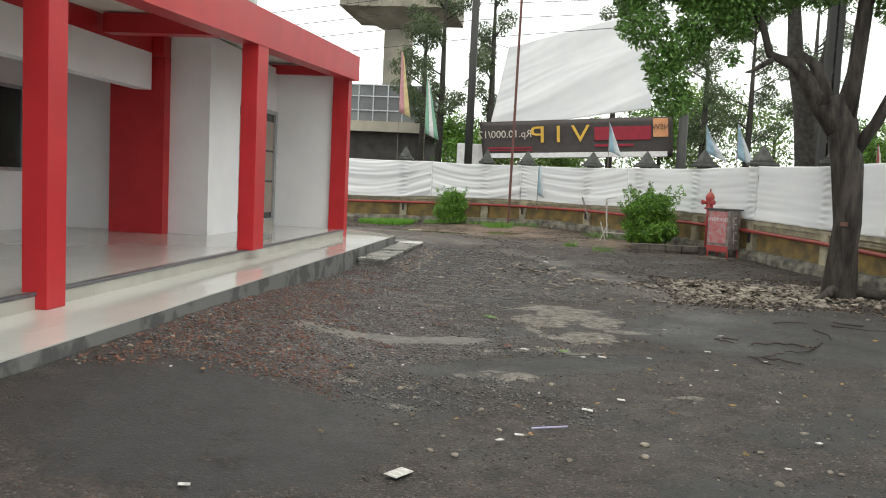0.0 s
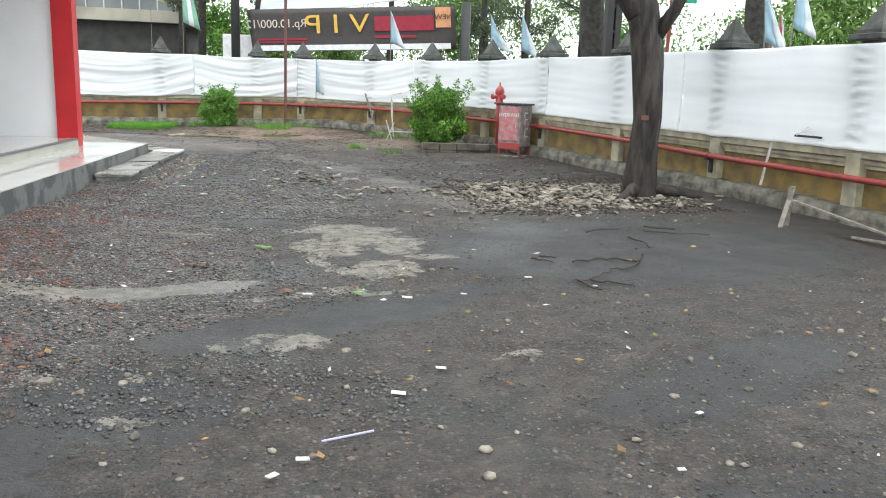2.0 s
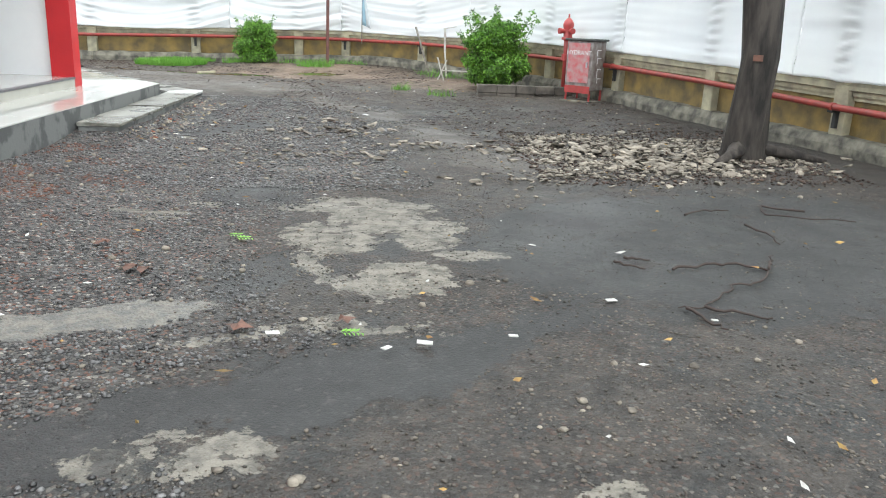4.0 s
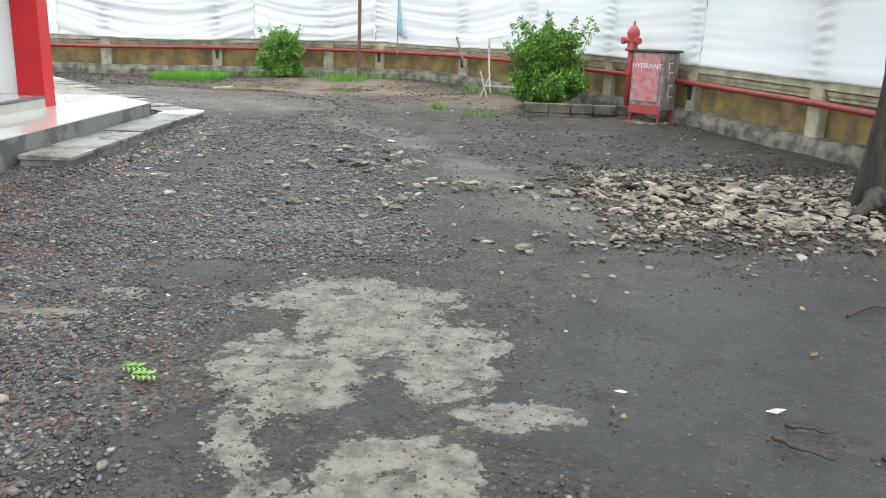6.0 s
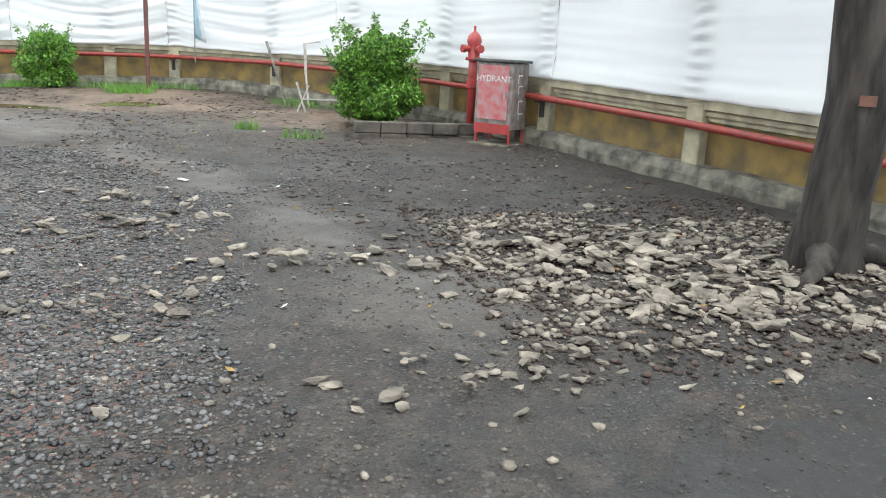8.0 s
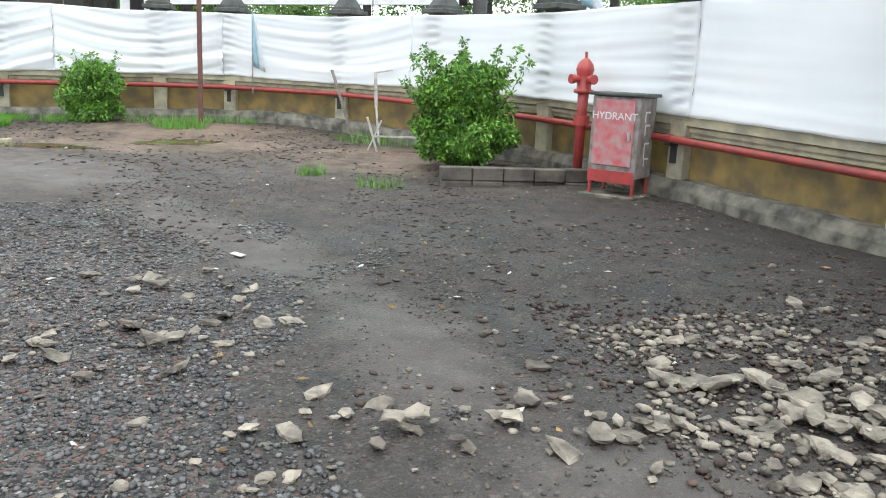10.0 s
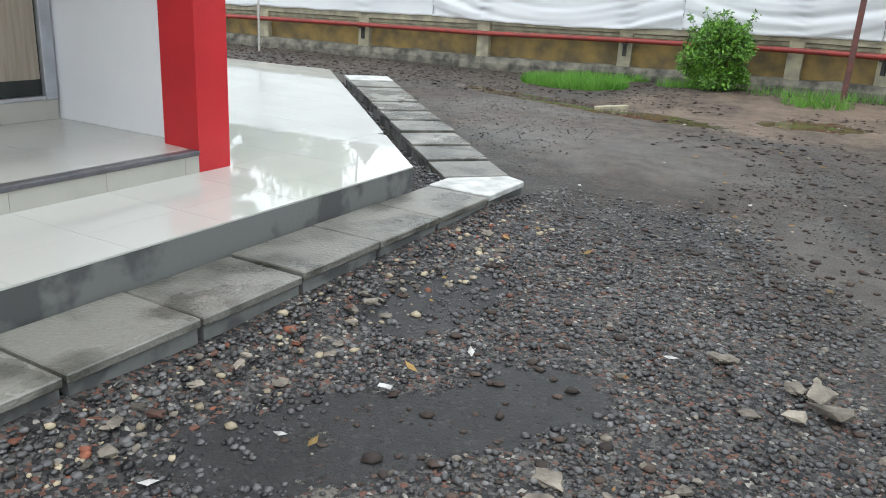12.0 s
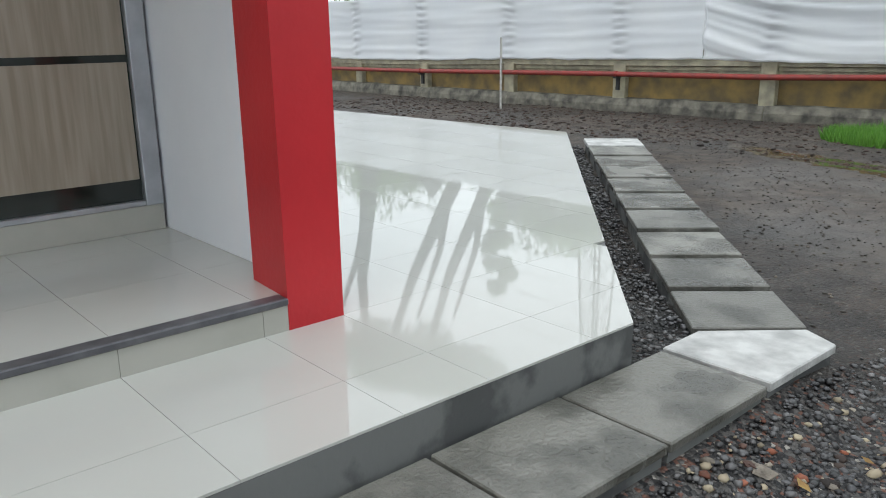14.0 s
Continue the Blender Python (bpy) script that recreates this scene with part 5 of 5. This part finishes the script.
# ---- loose stones ----
M_DEBRIS = mat("dead_leaf_litter", (0.07, 0.045, 0.035), 0.8, (0.035, 0.025, 0.02), 9.0, rand=0.6)
def stone_cloud(name, n, where, sizes, material, seed, label, flat=0.6, kind="stuff", lift=0.1):
    """n irregular stones in one mesh; where(g, n) gives their x and y."""
    g = np.random.default_rng(seed)
    t = (1 + 5 ** 0.5) / 2
    base = np.array([(-1, t, 0), (1, t, 0), (-1, -t, 0), (1, -t, 0), (0, -1, t), (0, 1, t), (0, -1, -t), (0, 1, -t), (t, 0, -1), (t, 0, 1), (-t, 0, -1), (-t, 0, 1)]) / 1.9
    tri = np.array([(0, 11, 5), (0, 5, 1), (0, 1, 7), (0, 7, 10), (0, 10, 11), (1, 5, 9), (5, 11, 4), (11, 10, 2), (10, 7, 6), (7, 1, 8), (3, 9, 4), (3, 4, 2), (3, 2, 6), (3, 6, 8), (3, 8, 9), (4, 9, 5), (2, 4, 11), (6, 2, 10), (8, 6, 7), (9, 8, 1)])
    XY = where(g, n)
    n = len(XY)
    s = sizes[0] + (sizes[1] - sizes[0]) * g.random(n) ** 2.5
    V = base[None] * (0.75 + 0.5 * g.random((n, 12, 1)))
    V = V * (s[:, None, None] * np.stack([0.8 + 0.5 * g.random(n), 0.8 + 0.5 * g.random(n), flat * (0.7 + 0.6 * g.random(n))], 1)[:, None, :]) * 0.5
    a = g.random(n) * 6.28
    c, d = np.cos(a)[:, None], np.sin(a)[:, None]
    x, y = V[:, :, 0] * c - V[:, :, 1] * d, V[:, :, 0] * d + V[:, :, 1] * c
    z0 = np.array([gz(p[0], p[1]) + 0.02 * noise.noise(Vector((p[0] * 0.9, p[1] * 0.9, 0))) + 0.012 * noise.noise(Vector((p[0] * 3.1, p[1] * 3.1, 4))) for p in XY])
    out = np.stack([x + XY[:, 0:1], y + XY[:, 1:2], V[:, :, 2] + (z0 + s * lift)[:, None]], 2).reshape(-1, 3)
    F = (tri[None] + (np.arange(n) * 12)[:, None, None]).reshape(-1, 3)
    me = bpy.data.meshes.new(name)
    me.vertices.add(len(out))
    me.vertices.foreach_set("co", out.astype(np.float32).ravel())
    me.loops.add(F.size)
    me.loops.foreach_set("vertex_index", F.astype(np.int32).ravel())
    me.polygons.add(len(F))
    me.polygons.foreach_set("loop_start", np.arange(0, F.size, 3, dtype=np.int32))
    me.update(calc_edges=True)
    me.materials.append(material)
    return tagged(new(name, me), label, "stones", kind=kind)


def rect(x0, x1, y0, y1, keep=None):
    def f(g, n):
        p = np.stack([x0 + (x1 - x0) * g.random(n), y0 + (y1 - y0) * g.random(n)], 1)
        return p[[keep(a, c) for a, c in p]] if keep else p
    return f


BARE = ((-1.15, 7.5, 0.8, 0.2, 27), (3.5, 9.4, 2.4, 1.6, 12), (-0.6, 10.75, 0.2, 0.25, 0), (0.1, 6.75, 1.3, 0.33, 30), (-1.9, 4.1, 1.1, 1.0, 10), (-1.8, 14.9, 0.7, 0.3, 50), (-2.2, 16.2, 0.22, 0.55, 0),
        (-1.35, 15.5, 0.25, 0.35, -30), (0.5, 10.0, 0.7, 0.7, 0), (0.75, 9.0, 0.5, 0.7, 0), (-2.08, 13.98, 0.22, 0.16, 30), (-1.35, 9.93, 0.28, 0.07, 5), (-0.17, 6.24, 0.26, 0.1, 12), (0.0, 17.6, 1.7, 0.2, -58), (1.4, 14.8, 0.9, 0.2, -78))


def in_asphalt(x, y):
    """True on bare asphalt, worn concrete and washed mud, with a ragged edge."""
    w = 1 + 0.5 * noise.noise(Vector((x * 3, y * 3, 2)))
    for cx, cy, rx, ry, ang in BARE:
        c, d = math.cos(radians(ang)), math.sin(radians(ang))
        if (((x - cx) * c + (y - cy) * d) / rx) ** 2 + (((y - cy) * c - (x - cx) * d) / ry) ** 2 < w:
            return True
    return False


off_plat = lambda x, y: x > -3.2 + 0.0 * y and not (x < -2.66 and 13.6 < y) and not in_asphalt(x, y)
stone_cloud("gravel", 32000, rect(-3.2, 1.6, 11.0, 18.9, lambda x, y: off_plat(x, y) and noise.noise(Vector((x, y, 0))) * 1.6 + 0.55 > x + max(0, y - 17.3)), (0.01, 0.043), M_STONE, 1, "loose dark crushed stone beside the platform")
stone_cloud("gravel", 30000, rect(-3.2, 1.0, 5.0, 11.8, lambda x, y: off_plat(x, y) and noise.noise(Vector((x, y, 0))) * 1.5 - 0.2 > x), (0.008, 0.032), M_STONE, 2, "loose dark crushed stone beside the platform")
stone_cloud("gravel", 60000, rect(-1.4, 5.5, 2.2, 21.0, lambda x, y: off_plat(x, y) and noise.noise(Vector((x * 0.8, y * 0.8, 11))) > -0.3), (0.005, 0.024), M_GRIT, 3, "sparse crushed stone over the yard")
stone_cloud("pale_stones", 3600, rect(2.3, 5.6, 11.9, 15.2, lambda x, y: noise.noise(Vector((x * 1.3, y * 1.3, 8))) > -0.15), (0.02, 0.07), M_RUBBLE, 31, "broken concrete crumbs and dirt among the rubble", lift=0.25)
stone_cloud("leaf_litter", 3600, rect(2.2, 5.8, 11.5, 15.6), (0.015, 0.05), M_DEBRIS, 32, "dark dirt crumbs and dead leaves among the rubble", lift=0.25)
stone_cloud("gravel", 11000, rect(1.0, 6.0, 5.0, 11.2), (0.004, 0.017), M_GRIT, 34, "fine grit strewn over the asphalt")
stone_cloud("gravel", 9000, rect(-9.0, -3.0, 18.2, 25.5, lambda x, y: x + y > 15.6), (0.006, 0.03), M_GRIT, 35, "loose brown grit in the wet mud")
stone_cloud("gravel", 3000, rect(-0.6, 1.3, 7.7, 11.3), (0.004, 0.018), M_GRIT, 33, "fine grit strewn over the worn concrete")
stone_cloud("brick_bits", 380, rect(-3.2, -1.2, 8.0, 17.8, off_plat), (0.012, 0.045), M_BRICKBIT, 14, "scattered red brick fragments in the gravel")
stone_cloud("brick_bits", 13000, rect(-3.2, -0.6, 4.6, 13.0, lambda x, y: not in_asphalt(x, y) and noise.noise(Vector((x * 1.5, y * 1.5, 3))) * 1.8 - 1.75 - 0.12 * (y - 6) > x), (0.010, 0.042), M_BRICKBIT, 4, "scattered red brick fragments in the gravel")
stone_cloud("brick_bits", 38, rect(-2.66, -2.3, 13.6, 17.9), (0.02, 0.065), M_ORANGEBIT, 41, "broken orange brick lumps at the foot of the slabs")
stone_cloud("pale_stones", 220, rect(-2.66, -2.2, 13.6, 18.0), (0.015, 0.055), M_YELSTONE, 42, "pale yellowish stones at the foot of the slabs")
stone_cloud("gravel", 1300, rect(-2.66, -2.0, 13.6, 18.0), (0.015, 0.045), M_STONE, 43, "coarser dark stones banked against the slabs")
stone_cloud("pale_stones", 1500, rect(-3.1, 5.2, 4.0, 18.0, off_plat), (0.012, 0.06), M_RUBBLE, 5, "pale stones scattered over the yard")


stone_cloud("leaf_litter", 9000, rect(-4.0, 5.4, 14.0, 26.5, lambda x, y: noise.noise(Vector((x * 0.7, y * 0.7, 5))) > -0.12 and (x > -2.5 or y > 22.5)), (0.015, 0.07), M_DEBRIS, 21, "dead leaves, twigs and dirt crumbs on the soil", flat=0.25)
stone_cloud("leaf_litter", 2500, rect(-16.0, -4.0, 23.5, 26.6), (0.02, 0.08), M_DEBRIS, 22, "dirt crumbs and litter along the far wall", flat=0.4)
stone_cloud("pale_stones", 900, rect(-2.0, 5.0, 14.0, 24.0), (0.012, 0.045), M_RUBBLE, 23, "small pale stones over the far yard")


def gap_fill(g, n):
    t, u = g.random(n), g.random(n)
    a = np.stack([-3.2 - 4.6 * t, 17.55 + 4.95 * t], 1)
    c = np.stack([-3.25 - 4.3 * t, 18.04 + 4.4 * t], 1)
    return a + (c - a) * u[:, None]


stone_cloud("gravel", 2500, gap_fill, (0.012, 0.04), M_STONE, 6, "dark gravel strip between the platform and the slabs", lift=1.2)


def rubble(n, seed, cx, cy, rx, ry, ang, lo, hi, name, label):
    """Broken concrete pieces heaped on the ground, each a part."""
    g = np.random.default_rng(seed)
    e = empty(name, (cx, cy, gz(cx, cy)), label, "rubble")
    shapes = []
    for k in range(7):
        b = bmesh.new()
        bmesh.ops.create_icosphere(b, subdivisions=2 if k % 2 else 1, radius=0.5)
        for v in b.verts:
            v.co *= 0.92 + 0.62 * noise.noise(v.co * 2.9 + Vector((k * 7, 0, 0))) + 0.16 * g.random()
            v.co.x *= 1.15
            v.co.z = max(-0.13, min(0.15, v.co.z * 0.5)) + 0.025 * noise.noise(v.co * 6)
        me = bpy.data.meshes.new("rubble_piece")
        b.to_mesh(me)
        b.free()
        me.materials.append(M_RUBBLE)
        shapes.append(me)
    ca, sa = math.cos(radians(ang)), math.sin(radians(ang))
    for i in range(n):
        u, v = g.normal() * 0.5, g.normal() * 0.5
        x, y = u * rx * ca - v * ry * sa, u * rx * sa + v * ry * ca
        q = math.exp(-(u * u + v * v) * 2)
        s = lo + (hi - lo) * g.random() ** 1.6
        ob = new("rubble_piece", shapes[i % 7])
        if i % 4 == 1 and hi < 0.08:
            ob.material_slots[0].link = "OBJECT"
            ob.material_slots[0].material = M_BRICKBIT
        ob.parent = e
        z = gz(cx + x, cy + y) - gz(cx, cy) + s * 0.08 + 0.07 * q * g.random()
        ob.matrix_basis = pose(x, y, z, g.normal() * 9, g.normal() * 9, g.random() * 360) @ Matrix.Diagonal((s * 1.15, s * 0.9, s * 0.85, 1))


rubble(298, 7, 3.65, 13.45, 1.5, 1.5, 15, 0.04, 0.165, "rubble_pile", "spread heap of broken pale concrete and stones by the tree")
rubble(240, 17, 4.2, 12.75, 1.5, 0.75, -8, 0.03, 0.125, "rubble_pile", "broken pale concrete pieces round the tree roots")
rubble(80, 8, 2.3, 11.75, 1.3, 0.45, 5, 0.03, 0.11, "rubble_pile", "scattered flat concrete pieces in front of the heap")
rubble(36, 9, -0.3, 14.85, 0.8, 0.55, -8, 0.04, 0.16, "rubble_pile", "cluster of pale yellowish flat stones in the gravel")
rubble(48, 12, 1.5, 13.7, 1.6, 0.35, -6, 0.03, 0.14, "rubble_pile", "row of pale flat stones across the mud")
rubble(26, 13, 0.1, 16.0, 0.6, 1.0, 20, 0.04, 0.14, "rubble_pile", "few pale flat stones at the edge of the wet mud")
rubble(60, 14, -0.2, 12.9, 1.5, 0.7, 0, 0.03, 0.11, "rubble_pile", "small pale broken stones strewn over the gravel")
rubble(70, 10, -2.42, 15.2, 0.14, 2.2, 0, 0.025, 0.075, "rubble_pile", "small pale stones at the foot of the slabs")

# ---- litter and leaves ----
g = np.random.default_rng(77)
leaf_mats = (M_DRY, M_DRY, M_DRY, M_TRASH)
for i in range(260):
    x, y = g.uniform(-3.0, 5.2), g.uniform(4.2, 24.0)
    if x < -2.6 and y > 13.5:
        continue
    s = g.uniform(0.015, 0.045)
    b = bmesh.new()
    vs = [b.verts.new(p) for p in ((-s, 0, 0.004), (0, -s * 0.45, 0), (s, 0, 0.006), (0, s * 0.45, 0.002), (0, 0, 0.012))]
    for k in range(4):
        b.faces.new((vs[k], vs[(k + 1) % 4], vs[4]))
    ob = part("fallen_leaf", b, leaf_mats[i % 4], label="small curled leaf or scrap on the gravel")
    ob.matrix_world = pose(x, y, gz(x, y) + 0.025, g.normal() * 10, g.normal() * 10, g.random() * 360)
    tagged(ob, "small curled leaf or scrap on the gravel", "leaf", "leaves on the ground")
for x, y, s, ang in ((0.49, 5.32, 0.04, -8), (-0.63, 3.72, 0.085, 65), (0.77, 5.69, 0.03, 0), (2.0, 4.96, 0.025, 30), (0.01, 4.59, 0.03, 5), (-0.11, 4.45, 0.03, 50), (1.63, 4.37, 0.02, 5), (1.87, 7.94, 0.035, 20), (1.2, 7.37, 0.025, 5), (2.37, 7.63, 0.02, 5),
                     (-0.02, 7.38, 0.035, 15), (0.74, 7.27, 0.04, -5), (0.55, 7.2, 0.03, 50), (-2.0, 13.9, 0.03, 5), (-1.9, 15.2, 0.03, 15), (0.24, 16.88, 0.06, -40), (-1.61, 3.14, 0.03, 20)):
    b = bmesh.new()
    box(b, (-s, -s * 0.5, 0), (s, s * 0.5, 0.007), pose(x, y, gz(x, y) + 0.02, 3, 4, ang), 0.002)
    tagged(part("paper_scrap", b, M_TRASH), "small white scrap of board lying on the gravel", "scrap", "scraps on the ground")
for x, y in ((-0.57, 9.2), (-0.5, 9.12), (0.32, 7.37)):
    e = empty("leaf_sprig", (x, y, gz(x, y) + 0.03), "fresh light green compound leaf fallen on the gravel", "leaf")
    for k in range(9):
        b = bmesh.new()
        q = (k // 2) * 0.022
        sd = 1 if k % 2 else -1
        vs = [b.verts.new(p) for p in ((q, 0, 0.004), (q + 0.012, sd * 0.022, 0.010), (q + 0.03, sd * 0.055, 0.004), (q + 0.028, sd * 0.02, 0.006))]
        b.faces.new(vs)
        part("leaflet", b, M_GRASS, e)

b = bmesh.new()
rod(b, (0.09, 4.76, 0.022), (0.33, 4.84, 0.03), 0.006, seg=6)
tagged(part("straw", b, M_STRAW), "thin pale lilac plastic straw lying on the gravel", "straw")
for x, y, sz in ((-1.02, 8.4, 0.06), (-0.93, 8.36, 0.05), (0.33, 7.55, 0.05), (-0.2, 7.45, 0.06), (-1.35, 8.9, 0.05)):
    b = bmesh.new()
    ring = [(sz * (1 + 0.5 * math.cos(3 * k)) * math.cos(k * 0.785), sz * 0.8 * math.sin(k * 0.785), 0.01 + 0.012 * (k % 3)) for k in range(8)]
    vs = [b.verts.new(p) for p in ring]
    c = b.verts.new((0, 0, 0.03))
    for k in range(8):
        b.faces.new((vs[k], vs[(k + 1) % 8], c))
    ob = part("dead_leaf", b, M_BRICKBIT)
    ob.matrix_world = pose(x, y, gz(x, y) + 0.015, 4, -5, x * 90)
    tagged(ob, "large curled reddish brown dead leaf on the gravel", "leaf", "large dead leaves")

# ---- floor tiles ----
ysf = [16.26 - 0.6 * k for k in range(0, 33)][::-1]
tiles("tile", platform, [-4.2, -3.6, EDGE], ysf + [16.66, 17.26, 17.86, 18.46], PZ, [(PLAT[0], PLAT[1]), (PLAT[1], PLAT[2])])
xs2 = [-15.6 + 0.6 * k for k in range(0, 20)]
tiles("tile", platform, xs2, [16.66 + 0.6 * k for k in range(0, 11)], PZ, [(PLAT[0], PLAT[1]), (PLAT[1], PLAT[2]), (PLAT[2], PLAT[3])])
tiles("tile", part_floor, [-9.06, -8.46, -7.86, -7.26, -6.66, -6.06, -5.46, -4.86, -4.26], [16.26 - 0.6 * k for k in range(0, 20)][::-1] + [16.60], FZ - 0.002, [])
